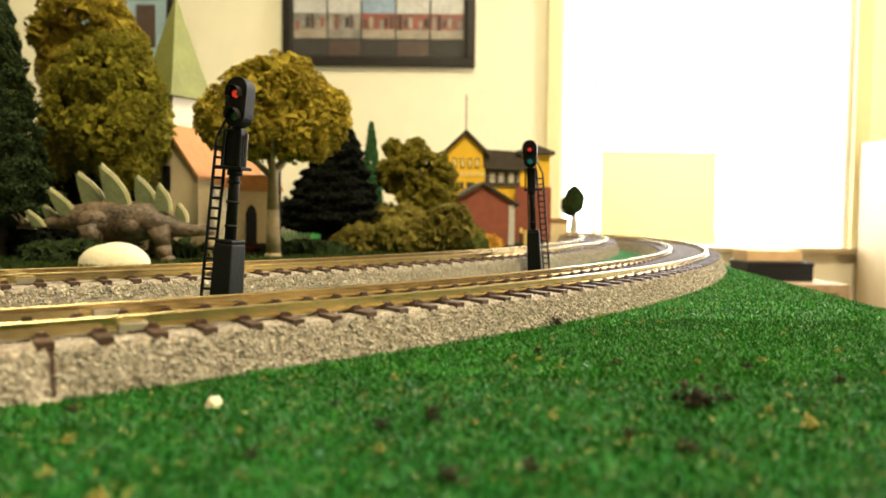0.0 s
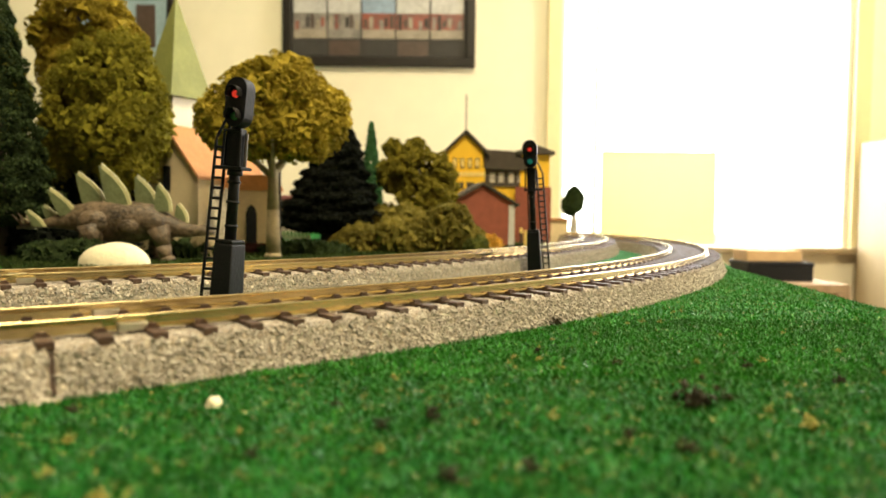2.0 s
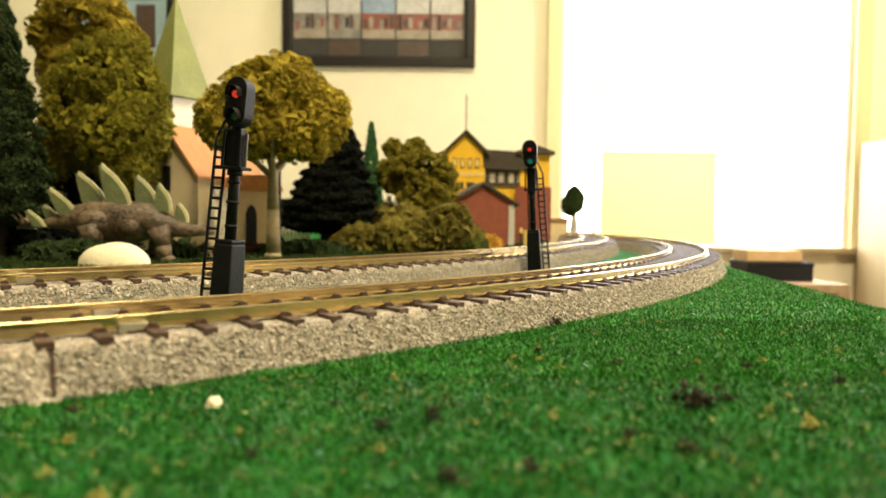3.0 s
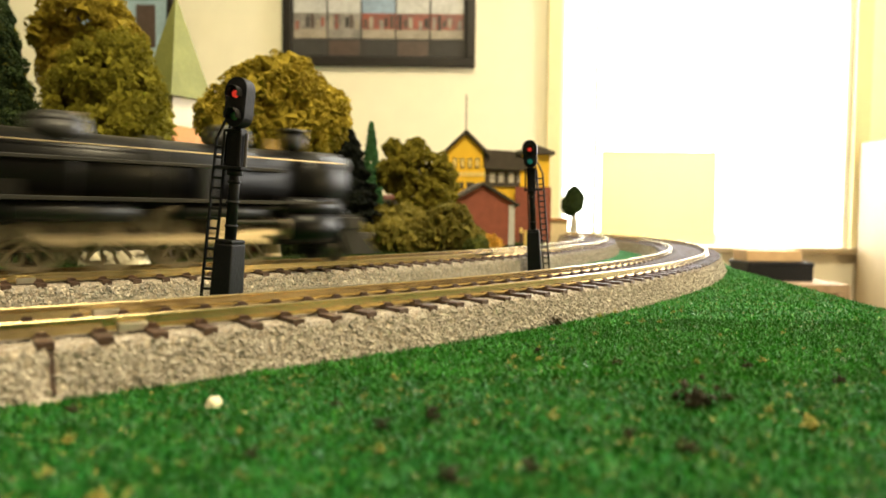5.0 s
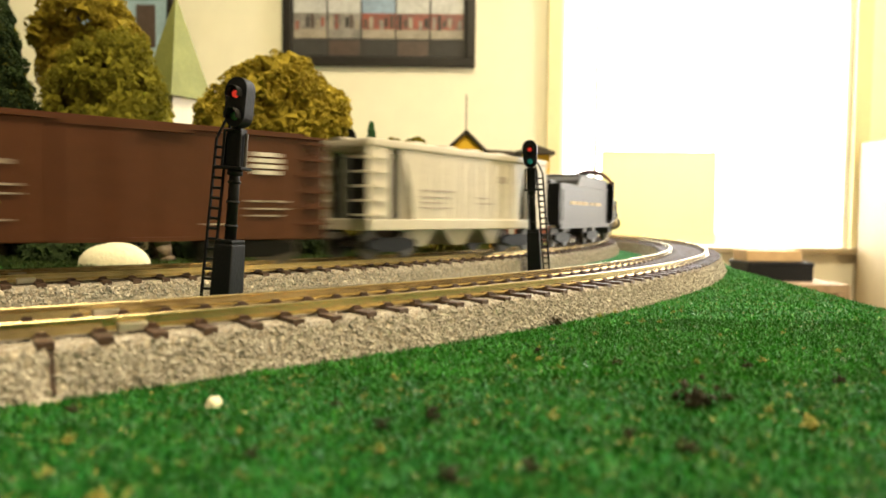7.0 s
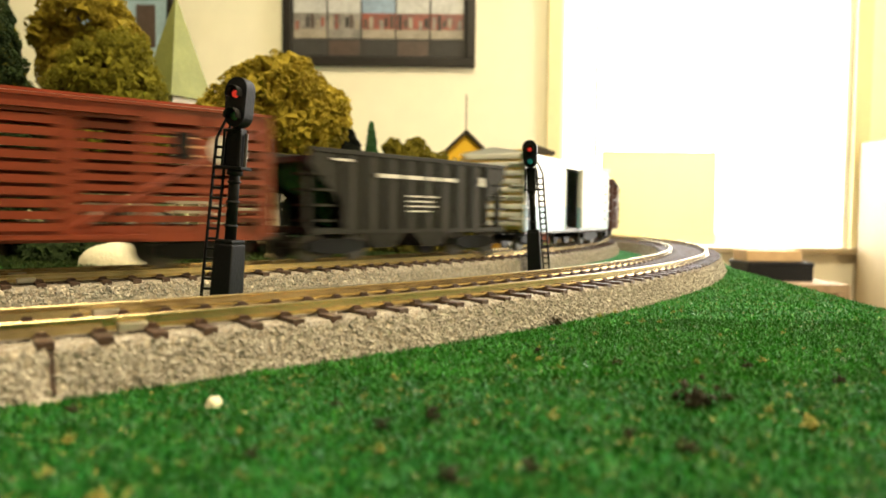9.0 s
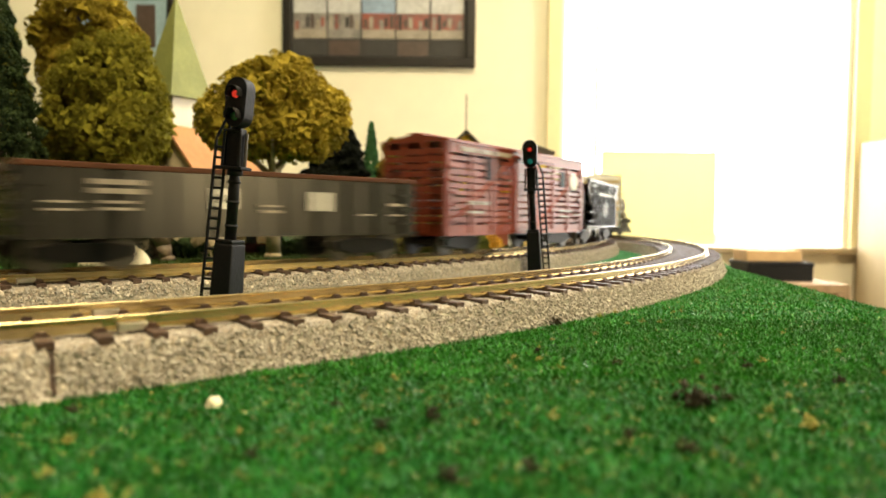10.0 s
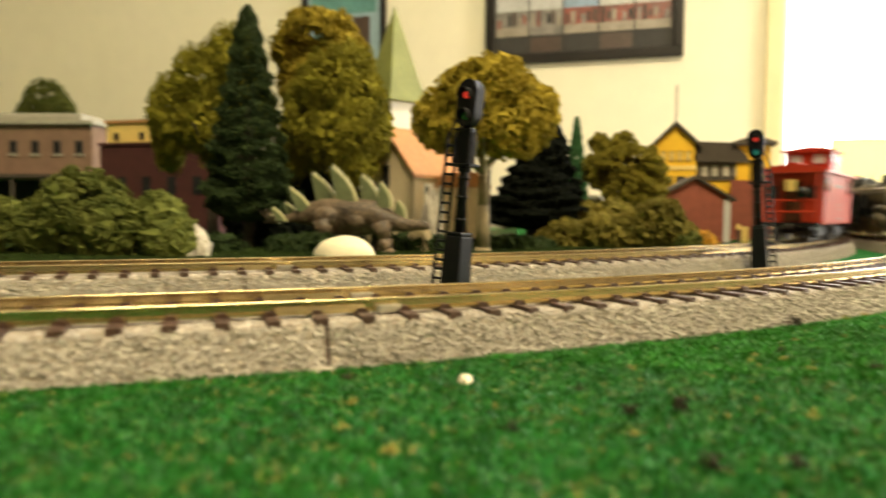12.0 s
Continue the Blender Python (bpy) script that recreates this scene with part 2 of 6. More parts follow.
def build_track(line, spec, label):
    total = 2 * STRAIGHT + 2 * math.pi * spec[2]
    t = thing("railway_track", (0, 0, 0), label, "model track", "tracks of the layout")
    joint = -2 * PITCH + 0.0006
    for a, b in ((-0.9, joint - 0.00035), (joint + 0.00035, total - 0.9)):
        v, q = sweep(line, a, b, 0.004, BALLAST)
        from_data("roadbed", v, q, M["ballast"], t)
    v, q = sweep(line, joint - 0.001, joint + 0.001, 0.002, [(p * 0.97, min(z, -0.0018)) for p, z in BALLAST])
    from_data("joint_liner", v, q, M["tie"], t)
    for side in (-0.5 * GAUGE - 0.0008, 0.5 * GAUGE + 0.0008):
        for out in (-1, 1):
            v, q = sweep(line, joint - 0.0075, joint + 0.0075, 0.003, [(side + out * z, h) for z, h in ((0.0003, 0.0011), (0.0009, 0.0010), (0.0012, 0.0002), (0.0013, -0.0003))])
            from_data("rail_joiner", v, q, M["rail"], t)
        x, y, a = line(joint + 0.0118, side)
        part("joiner_tab", boxed(-0.0022, 0.0022, -0.0016, 0.0016, -0.0006, 0.0008, bevel=0.0003, m=pose(x, y, 0, 0, 0, math.degrees(a))), M["joiner"], t)
    for side in (-0.5 * GAUGE - 0.0008, 0.5 * GAUGE + 0.0008):
        v, q = sweep(line, -0.9, total - 0.9, 0.006, [(side + a, z) for a, z in RAIL])
        from_data("rail", v, q, M["rail"], t)
    bm = boxed(-0.00115, 0.00115, -0.0155, 0.0155, -0.0016, -0.0003, bevel=0.0002)
    for side in (-1, 1):
        for out in (-1, 1):
            y = side * (0.5 * GAUGE + 0.0008) + out * 0.00115
            box(bm, -0.0007, 0.0007, y - 0.0005, y + 0.0004, -0.0004, 0.00042)
            box(bm, -0.0011, 0.0011, y - 0.0007 if out < 0 else y - 0.0002, y + 0.0002 if out < 0 else y + 0.0007, -0.0004, 0.00005)
    me = bpy.data.meshes.new("tie")
    bm.to_mesh(me)
    bm.free()
    me.materials.append(M["tie"])
    first, count = -22, 130
    for i in range(first, first + count):
        x, y, a = line(i * PITCH)
        o = new("tie", me)
        o.parent = t
        o.matrix_local = pose(x, y, 0, 0, 0, math.degrees(a))
    bm = bmesh.new()
    for i in range(first + count, int(total / PITCH) + first):
        x, y, a = line(i * PITCH)
        box(bm, -0.0012, 0.0012, -0.0152, 0.0152, -0.0018, -0.0003, m=pose(x, y, 0, 0, 0, math.degrees(a)))
    o = part("ties_beyond", bm, M["tie"], t)
    o["kind"] = "stuff"
    return t


build_track(near_line, NEAR, "grey-ballasted two-rail model track with brown sleepers")
build_track(far_line, FAR, "grey-ballasted two-rail inner model track with brown sleepers")

K = 0.001
M.update({
    "red_glow": material("red_lamp", (0.4, 0.02, 0.02), 0.25, emit=(1.0, 0.06, 0.03), emit_power=0.5),
    "green_lens": material("green_lens", (0.04, 0.16, 0.05), 0.15, 0, 0.1, 300),
    "teal_lens": material("teal_lens", (0.03, 0.3, 0.28), 0.15, 0, 0.1, 300, emit=(0.05, 0.6, 0.5), emit_power=0.12),
    "lamp_glow": material("warm_lamp_globe", (0.8, 0.6, 0.3), 0.3, emit=(1.0, 0.62, 0.2), emit_power=2.5),
    "head_glow": material("headlight_glow", (0.9, 0.8, 0.4), 0.2, emit=(1.0, 0.66, 0.14), emit_power=1.3),
    "stone_grain": material("ballast_stone_grain", (0.41, 0.375, 0.33), 0.85, 0, 0.2, 400, 0, spec=0.2, island=0.36),
    "loop_turf": material("olive_ground_cover", (0.030, 0.048, 0.010), 0.9, 0, 0.4, 40, 0, spec=0.15, island=0.6),
    "faded_lettering": material("faded_lettering", (0.30, 0.25, 0.20), 0.5, 0, 0.2, 250),
    "bark": material("tan_bark", (0.30, 0.235, 0.13), 0.85, 0, 0.3, 250, 0.8),
    "dark_bark": material("dark_bark", (0.05, 0.035, 0.022), 0.9, 0, 0.3, 250, 0.8),
    "olive": material("olive_foam", (0.19, 0.145, 0.012), 0.95, 0, 0.35, 120, 0.5, 900, (0.38, 0.29, 0.035), 0.1, island=0.3),
    "willow": material("willow_foam", (0.155, 0.145, 0.013), 0.95, 0, 0.3, 60, 0.5, 900, (0.27, 0.24, 0.026), 0.1, island=0.22),
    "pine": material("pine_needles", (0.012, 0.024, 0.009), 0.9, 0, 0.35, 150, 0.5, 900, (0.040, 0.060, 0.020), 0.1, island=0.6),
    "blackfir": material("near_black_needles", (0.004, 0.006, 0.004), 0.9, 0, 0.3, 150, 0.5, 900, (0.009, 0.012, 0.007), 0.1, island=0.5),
    "conefir": material("green_cone_needles", (0.03, 0.085, 0.03), 0.9, 0, 0.3, 150, 0.5, 900, None, 0.1, island=0.4),
    "maple": material("olive_dark_foam", (0.12, 0.105, 0.012), 0.95, 0, 0.35, 120, 0.5, 900, (0.23, 0.19, 0.024), 0.1, island=0.3),
    "bush": material("bush_foam", (0.12, 0.115, 0.022), 0.95, 0, 0.4, 90, 0.5, 900, (0.25, 0.20, 0.04), 0.1, island=0.4),
    "hedge": material("green_bush_foam", (0.065, 0.088, 0.018), 0.95, 0, 0.4, 90, 0.5, 900, (0.14, 0.15, 0.036), 0.1, island=0.4),
    "orange_flower": material("orange_flower_foam", (0.42, 0.22, 0.02), 0.9, 0, 0.35, 200, 0.4, island=0.4),
    "cream_plaster": material("cream_stucco", (0.72, 0.58, 0.36), 0.85, 0, 0.08, 80, 0.3, 900),
    "white_paint": material("white_paint", (0.78, 0.76, 0.68), 0.6, 0, 0.06, 80, 0.1),
    "green_spire": material("olive_green_spire", (0.19, 0.21, 0.06), 0.6, 0, 0.15, 60, 0.2),
    "orange_roof": material("orange_tile_roof", (0.42, 0.19, 0.065), 0.8, 0, 0.15, 120, 0.5, 700),
    "dark_glass": material("dark_window", (0.02, 0.02, 0.022), 0.15, 0, 0.2, 50),
    "dark_roof": material("dark_brown_roof", (0.055, 0.042, 0.03), 0.8, 0, 0.25, 120, 0.5, 800),
    "yellow": material("yellow_clapboard", (0.78, 0.46, 0.02), 0.55, 0, 0.08, 100, 0.2, 400),
    "brick": material("red_brown_brick", (0.24, 0.065, 0.038), 0.85, 0, 0.2, 150, 0.5, 700),
    "dark_brick": material("dark_red_brick", (0.055, 0.010, 0.009), 0.85, 0, 0.25, 100, 0.4, 600),
    "grey_trim": material("grey_corner_trim", (0.5, 0.48, 0.46), 0.6, 0, 0.1, 80),
    "steg": material("grey_brown_hide", (0.036, 0.026, 0.017), 0.5, 0, 0.5, 55, 0.9, 500, (0.19, 0.135, 0.085), spec=0.4),
    "plate": material("pale_green_plate", (0.12, 0.14, 0.065), 0.6, 0, 0.25, 120, 0.4, 500),
    "plate_rim": material("cream_plate_rim", (0.50, 0.47, 0.26), 0.6, 0, 0.15, 120, 0.3),
    "egg": material("cream_stone", (0.80, 0.72, 0.52), 0.7, 0, 0.08, 60, 0.4, 400),
    "rock": material("pale_grey_rock", (0.42, 0.38, 0.31), 0.85, 0, 0.35, 90, 0.9, 350),
    "frame": material("dark_picture_frame", (0.012, 0.009, 0.007), 0.45, 0, 0.25, 20, 0.1, spec=0.3),
    "mat": material("grey_mount", (0.035, 0.032, 0.03), 0.7, 0, 0.15, 10),
    "photo_sky": material("photo_pale_sky", (0.46, 0.46, 0.46), 0.4, 0, 0.25, 20),
    "photo_blue": material("photo_blue_sky", (0.24, 0.33, 0.46), 0.4, 0, 0.25, 20),
    "photo_red": material("photo_rust_band", (0.10, 0.09, 0.09), 0.4, 0, 0.4, 28, 0, None, (0.36, 0.08, 0.05)),
    "photo_grey": material("photo_grey_band", (0.10, 0.095, 0.09), 0.4, 0, 0.5, 28, 0, None, (0.36, 0.33, 0.30)),
    "photo_tan": material("photo_tan_ground", (0.30, 0.26, 0.21), 0.4, 0, 0.3, 30),
    "poster_blue": material("poster_pale_blue", (0.30, 0.42, 0.50), 0.4, 0, 0.2, 12),
    "poster_teal": material("poster_teal", (0.12, 0.28, 0.27), 0.4, 0, 0.3, 16),
    "poster_orange": material("poster_orange", (0.65, 0.36, 0.10), 0.4, 0, 0.2, 10),
    "poster_dark": material("poster_brown", (0.07, 0.045, 0.035), 0.4, 0, 0.3, 16),
    "card": material("cardboard", (0.50, 0.33, 0.16), 0.85, 0, 0.1, 25, 0.1),
    "beige_metal": material("beige_enamel", (0.36, 0.28, 0.16), 0.45, 0, 0.05, 10),
    "grey_hopper": material("pale_grey_car_paint", (0.52, 0.47, 0.38), 0.3, 0, 0.1, 50, 0.1),
    "brown_car": material("brown_car_paint", (0.074, 0.024, 0.009), 0.5, 0, 0.15, 50, 0.1, spec=0.2),
    "white_car": material("white_car_paint", (0.74, 0.75, 0.74), 0.3, 0, 0.06, 50, 0.05),
    "blue_car": material("pale_blue_car_paint", (0.28, 0.48, 0.62), 0.3, 0, 0.06, 50, 0.05),
    "black_car": material("black_car_paint", (0.006, 0.0058, 0.0056), 0.25, 0, 0.2, 50, 0.03, spec=0.45),
    "tender_black": material("tender_black_paint", (0.005, 0.0048, 0.0045), 0.34, 0, 0.2, 50, 0.05, spec=0.25),
    "stock_red": material("oxide_red_plastic", (0.20, 0.036, 0.015), 0.36, 0, 0.15, 60, 0.15, spec=0.3, island=0.12),
    "caboose_red": material("caboose_red_paint", (0.38, 0.034, 0.013), 0.36, 0, 0.1, 50, 0.05, spec=0.35),
    "cab_roof": material("red_brown_cab_roof", (0.13, 0.035, 0.03), 0.5, 0, 0.15, 60, 0.1),
    "engine_grey": material("grey_graphite_paint", (0.005, 0.0048, 0.0045), 0.36, 0.0, 0.2, 60, 0.06, spec=0.22),
    "worn_grey": material("worn_tan_grey_paint", (0.10, 0.082, 0.048), 0.5, 0.1, 0.3, 60, 0.2),
    "silver": material("bright_rod_metal", (0.55, 0.46, 0.33), 0.35, 1.0, 0.12, 120),
    "wheel": material("blackened_wheel", (0.05, 0.044, 0.038), 0.45, 0.3, 0.2, 120),
    "driver": material("dusty_driving_wheel", (0.20, 0.16, 0.10), 0.5, 0.2, 0.25, 120),
    "lettering": material("white_lettering", (0.62, 0.58, 0.52), 0.5, 0, 0.15, 250),
    "gold_lettering": material("gold_lettering", (0.34, 0.22, 0.06), 0.5, 0, 0.2, 250),
    "coal": material("coal", (0.015, 0.015, 0.015), 0.6, 0, 0.3, 300, 1.0, 500),
    "station_wall": material("buff_station_wall", (0.21, 0.125, 0.085), 0.8, 0, 0.2, 60, 0.3),
    "station_roof": material("pale_grey_green_roof", (0.33, 0.31, 0.25), 0.8, 0, 0.2, 60, 0.3),
    "pale_yellow": material("pale_yellow_board", (0.72, 0.52, 0.16), 0.6, 0, 0.15, 90),
})


def pbox(parent, name, mat, x0, x1, y0, y1, z0, z1, bevel=0.0, label="", m=None):
    """A box part, in millimetres of the thing's own space."""
    return part(name, boxed(x0 * K, x1 * K, y0 * K, y1 * K, z0 * K, z1 * K, bevel=bevel * K, m=m), mat, parent, label)


def prod(parent, name, mat, a, b, r, r2=None, n=10, label=""):
    return part(name, rodded([c * K for c in a], [c * K for c in b], r * K, None if r2 is None else r2 * K, n), mat, parent, label, smooth=n > 12)


def pprism(parent, name, mat, outline, y0, y1, label="", m=None):
    bm = bmesh.new()
    prism(bm, [(x * K, z * K) for x, z in outline], y0 * K, y1 * K)
    if m is not None:
        bm.transform(m)
    return part(name, bm, mat, parent, label)


def xprism(parent, name, mat, outline, x0, x1, label=""):
    """A y-z outline drawn out along x."""
    return pprism(parent, name, mat, [(-y, z) for y, z in outline], x0, x1, label, pose(0, 0, 0, 0, 0, -90))


def at(x, y, z=None):
    return (x * K, y * K, GROUND if z is None else z * K)


# ---- foliage: many small flakes on and in the lobes of a crown ----
def flakes(points, sizes, rng):
    """Uneven eight-sided grains, one at each point."""
    n = len(points)
    base = np.array([(1, 0, 0), (-1, 0, 0), (0, 1, 0), (0, -1, 0), (0, 0, 1), (0, 0, -1)], float)
    tri = np.array([(0, 2, 4), (2, 1, 4), (1, 3, 4), (3, 0, 4), (2, 0, 5), (1, 2, 5), (3, 1, 5), (0, 3, 5)])
    v = base[None] * rng.uniform(0.5, 1.35, (n, 6, 1)) + rng.normal(0, 0.22, (n, 6, 3))
    q = rng.normal(size=(n, 4))
    q /= np.linalg.norm(q, axis=1, keepdims=True)
    w, x, y, z = q.T
    rot = np.stack([np.stack([1 - 2 * (y * y + z * z), 2 * (x * y - z * w), 2 * (x * z + y * w)], -1),
                    np.stack([2 * (x * y + z * w), 1 - 2 * (x * x + z * z), 2 * (y * z - x * w)], -1),
                    np.stack([2 * (x * z - y * w), 2 * (y * z + x * w), 1 - 2 * (x * x + y * y)], -1)], 1)
    v = np.einsum("nij,nkj->nki", rot, v) * np.asarray(sizes)[:, None, None] + np.asarray(points)[:, None]
    f = tri[None] + 6 * np.arange(n)[:, None, None]
    return v.reshape(-1, 3), f.reshape(-1, 3)


def ballast_grains(line, bands, mat, seed):
    """Loose stones bonded to a roadbed; bands: count, s0, s1, side0, z0, side1, z1, size in millimetres."""
    rng = np.random.default_rng(seed)
    pts, sizes = [], []
    for count, s0, s1, side0, z0, side1, z1, size in bands:
        for s, w in zip(s0 + (s1 - s0) * rng.uniform(0, 1, count), rng.uniform(0, 1, count)):
            x, y, _ = line(s, (side0 + (side1 - side0) * w) * K)
            pts.append((x, y, (z0 + (z1 - z0) * w + rng.uniform(-0.12, 0.08)) * K))
        sizes.append(rng.uniform(0.6, 1.25, count) * size * K)
    v, f = flakes(np.array(pts), np.concatenate(sizes), rng)
    o = from_data("ballast_stones", v, f, mat)
    return tagged(o, "small grey and tan ballast stones along the roadbed", "ballast", kind="stuff")


def crown_points(lobes, count, rng, tuft=3.6, droop=1.0):
    """Points on small tufts that sit in the outer shells of lobes (x, y, z, rx, ry, rz)."""
    area = np.array([l[3] * l[5] for l in lobes], float)
    tufts = max(30, int(area.sum() * 0.12 * (4.2 / tuft) ** 2))
    pick = rng.choice(len(lobes), tufts, p=area / area.sum())
    d = rng.normal(size=(tufts, 3))
    d /= np.linalg.norm(d, axis=1, keepdims=True)
    L = np.array(lobes, float)[pick]
    centre = L[:, :3] + d * L[:, 3:6] * rng.uniform(0.78, 0.97, (tufts, 1))
    own = rng.integers(0, tufts, count)
    e = rng.normal(size=(count, 3))
    e[:, 2] += 0.25
    e /= np.linalg.norm(e, axis=1, keepdims=True)
    size = (tuft * rng.uniform(0.6, 1.25, tufts))[own]
    e[:, 2] *= droop
    return centre[own] + e * (size * rng.uniform(0.55, 1.05, count) ** 0.6)[:, None]


def foliage(name, parent, lobes, count, size, mat, seed, tuft=3.6, droop=1.0):
    """Flakes on the tufts of a crown, over a darker inner mass that closes it."""
    rng = np.random.default_rng(seed)
    p = crown_points(lobes, count, rng, tuft, droop)
    inner = []
    for l in lobes:
        d = rng.normal(size=(260, 3))
        d /= np.linalg.norm(d, axis=1, keepdims=True)
        inner.append(np.array(l[:3]) + d * np.array(l[3:6]) * 0.78)
    inner = np.concatenate(inner)
    p = np.concatenate([p, inner]) * K
    sizes = np.concatenate([rng.uniform(0.6, 1.35, count) * size, np.full(len(inner), min(4.0, min(l[3] for l in lobes) * 0.36))]) * K
    p[:, 2] = np.maximum(p[:, 2], 0.0003)
    v, f = flakes(p, sizes, rng)
    return from_data(name, v, f, mat, parent)


def trunk(parent, mat, height, r, limbs, lean=(0, 0), seed=1, spread=0.5):
    """A tapered trunk with a flared foot, and limbs that reach up into the crown."""
    rng = random.Random(seed)
    bm = bmesh.new()
    rod(bm, (0, 0, 0), (0, 0, 3 * K), r * 1.5 * K, r * 1.05 * K, 12)
    rod(bm, (0, 0, 3 * K), (lean[0] * 0.5 * K, lean[1] * 0.5 * K, height * 0.55 * K), r * 1.05 * K, r * 0.85 * K, 12)
    rod(bm, (lean[0] * 0.5 * K, lean[1] * 0.5 * K, height * 0.55 * K), (lean[0] * K, lean[1] * K, height * K), r * 0.85 * K, r * 0.7 * K, 12)
    part("trunk", bm, mat, parent, smooth=True)
    for i in range(limbs):
        a = i * 2.4 + rng.uniform(-0.4, 0.4)
        z = height * rng.uniform(0.85, 1.0)
        out = height * spread * rng.uniform(0.6, 1.1)
        bm = rodded((lean[0] * K, lean[1] * K, z * K), ((lean[0] + math.cos(a) * out) * K, (lean[1] + math.sin(a) * out) * K, (z + out * 0.9) * K), r * 0.5 * K, r * 0.2 * K, 7)
        part("limb", bm, mat, parent)


def round_tree():
    t = thing("tree", at(-100, 411), "olive-yellow foam-crowned model tree with a pale trunk", "tree")
    trunk(t, M["bark"], 52, 4.2, 6, (0, 0), 2)
    lobes = [(2, 0, 92, 34, 30, 24), (-26, -4, 80, 18, 18, 20), (27, 2, 82, 19, 18, 21), (6, -6, 103, 23, 20, 15), (-8, -8, 75, 24, 20, 18), (16, -8, 76, 22, 18, 22), (33, 4, 88, 11, 11, 11), (-12, 0, 100, 17, 16, 13), (20, 4, 70, 15, 13, 12)]
    foliage("crown", t, lobes, 26000, 0.85, M["olive"], 11)


def willow(x, y, lobes, seed, label, mat="willow", reach=0.5):
    t = thing("tree", at(x, y), label, "tree")
    trunk(t, M["dark_bark"], 60 * min(1, reach * 2), 4.0, 6, (0, 0), seed, reach)
    fine = mat == "willow"
    foliage("crown", t, lobes, 46000 if fine else 26000, 0.6 if fine else 0.85, M[mat], seed, 2.6 if fine else 3.6, 2.3 if fine else 1.0)


def conifer(x, y, height, radius, mat, seed, label, count=6000, size=1.4, lean=0.0, skirt=0.12, ragged=0.25, round_foot=False, blunt=0.8):
    """A cone of needle clumps in uneven tiers on a short trunk."""
    t = thing("conifer_tree", at(x, y), label, "tree")
    part("trunk", rodded((0, 0, 0), (lean * 0.4 * K, 0, height * 0.6 * K), radius * 0.16 * K, radius * 0.06 * K, 9), M["dark_bark"], t)
    rng = np.random.default_rng(seed)
    u = rng.uniform(0, 1, count) ** 1.35
    ang = rng.uniform(0, 2 * math.pi, count)
    tier = 0.5 + 0.5 * np.cos(u * 2 * math.pi * 11 + 1.5 * np.sin(ang * 3))
    lump = np.array([noise.noise(Vector((math.cos(a) * 1.8, math.sin(a) * 1.8, b * 9 + seed))) for a, b in zip(ang, u)])
    prof = (1 - u) ** blunt
    if round_foot:
        prof = prof * np.minimum(1, 0.55 + u * 5)
    rr = radius * prof * (1 - ragged * tier * 0.6 + ragged * 0.9 * lump) * rng.uniform(0.3, 1.0, count) ** 0.35 + 0.8
    z = height * (skirt + (1 - skirt) * u)
    p = np.stack([rr * np.cos(ang) + lean * u, rr * np.sin(ang), z], 1) * K
    v, f = flakes(p, rng.uniform(0.6, 1.3, count) * size * K * (0.55 + 0.45 * (1 - u)), rng)
    from_data("crown", v, f, M[mat], t)


def bush(x, y, lobes, mat, seed, label, count=3600, size=1.2, name="bush", stem=1.2, bark="dark_bark"):
    b = thing(name, at(x, y), label, "bush")
    part("stem", rodded((0, 0, 0), (0, 0, max(l[2] for l in lobes) * 0.6 * K), stem * K, stem * 0.5 * K, 9), M[bark], b)
    foliage("foliage", b, lobes, int(count * 2.6), size * 0.6, M[mat], seed, 2.9)


JOINT = -2 * PITCH + 0.0006
for a, b, n in ((-0.13, JOINT - 0.0006, 0.39), (JOINT + 0.0006, 0.16, 0.61)):
    ballast_grains(near_line, [(int(12000 * n), a, b, -18.2, -8.6, -15.5, -1.5, 0.5), (int(5200 * n), a, b, -15.5, -1.4, -9.3, -1.15, 0.46), (int(6000 * n), a, b, -7.4, -1.3, 7.4, -1.3, 0.42)], M["stone_grain"], 91)
ballast_grains(near_line, [(9000, 0.16, 0.62, -18.2, -8.6, -15.5, -1.5, 0.52), (4500, 0.16, 0.42, -15.5, -1.4, -9.3, -1.15, 0.48)], M["stone_grain"], 93)
ballast_grains(far_line, [(15000, -0.27, 0.6, -18.2, -8.6, -15.5, -1.5, 0.52), (5000, -0.27, 0.3, -15.5, -1.4, -9.3, -1.15, 0.48)], M["stone_grain"], 92)

round_tree()
willow(-206, 436, [(-2, 0, 108, 30, 28, 28), (14, -4, 92, 22, 20, 30), (-22, -2, 84, 20, 20, 34), (6, -10, 74, 27, 20, 26), (8, 2, 122, 16, 16, 16), (27, 0, 80, 10, 12, 24), (-34, 0, 70, 11, 13, 24), (12, -8, 56, 20, 14, 16)], 21, "olive green weeping willow model tree, full crown")
willow(-306, 436, [(0, 0, 116, 32, 26, 28), (20, 0, 131, 22, 22, 24), (-28, -2, 92, 22, 22, 30), (8, -6, 86, 26, 22, 32), (-36, 0, 76, 12, 14, 26), (30, 2, 95, 18, 18, 34)], 22, "olive weeping willow model tree beside a tall pine")
willow(-246, 486, [(0, 0, 160, 32, 26, 18), (-22, 0, 148, 16, 18, 18), (20, 0, 140, 20, 20, 24), (0, 0, 120, 34, 26, 26)], 23, "tall yellow-green foam tree behind the willows", "olive")
conifer(-251, 395, 155, 30.5, "pine", 31, "tall dark green model pine with dense needles", 20000, 1.15, 0, 0.12, 0.42, True, 0.62)
conifer(-86, 520, 98, 44, "blackfir", 32, "nearly black bushy model fir tree", 28000, 1.45, 12, 0.14, 0.3, True)
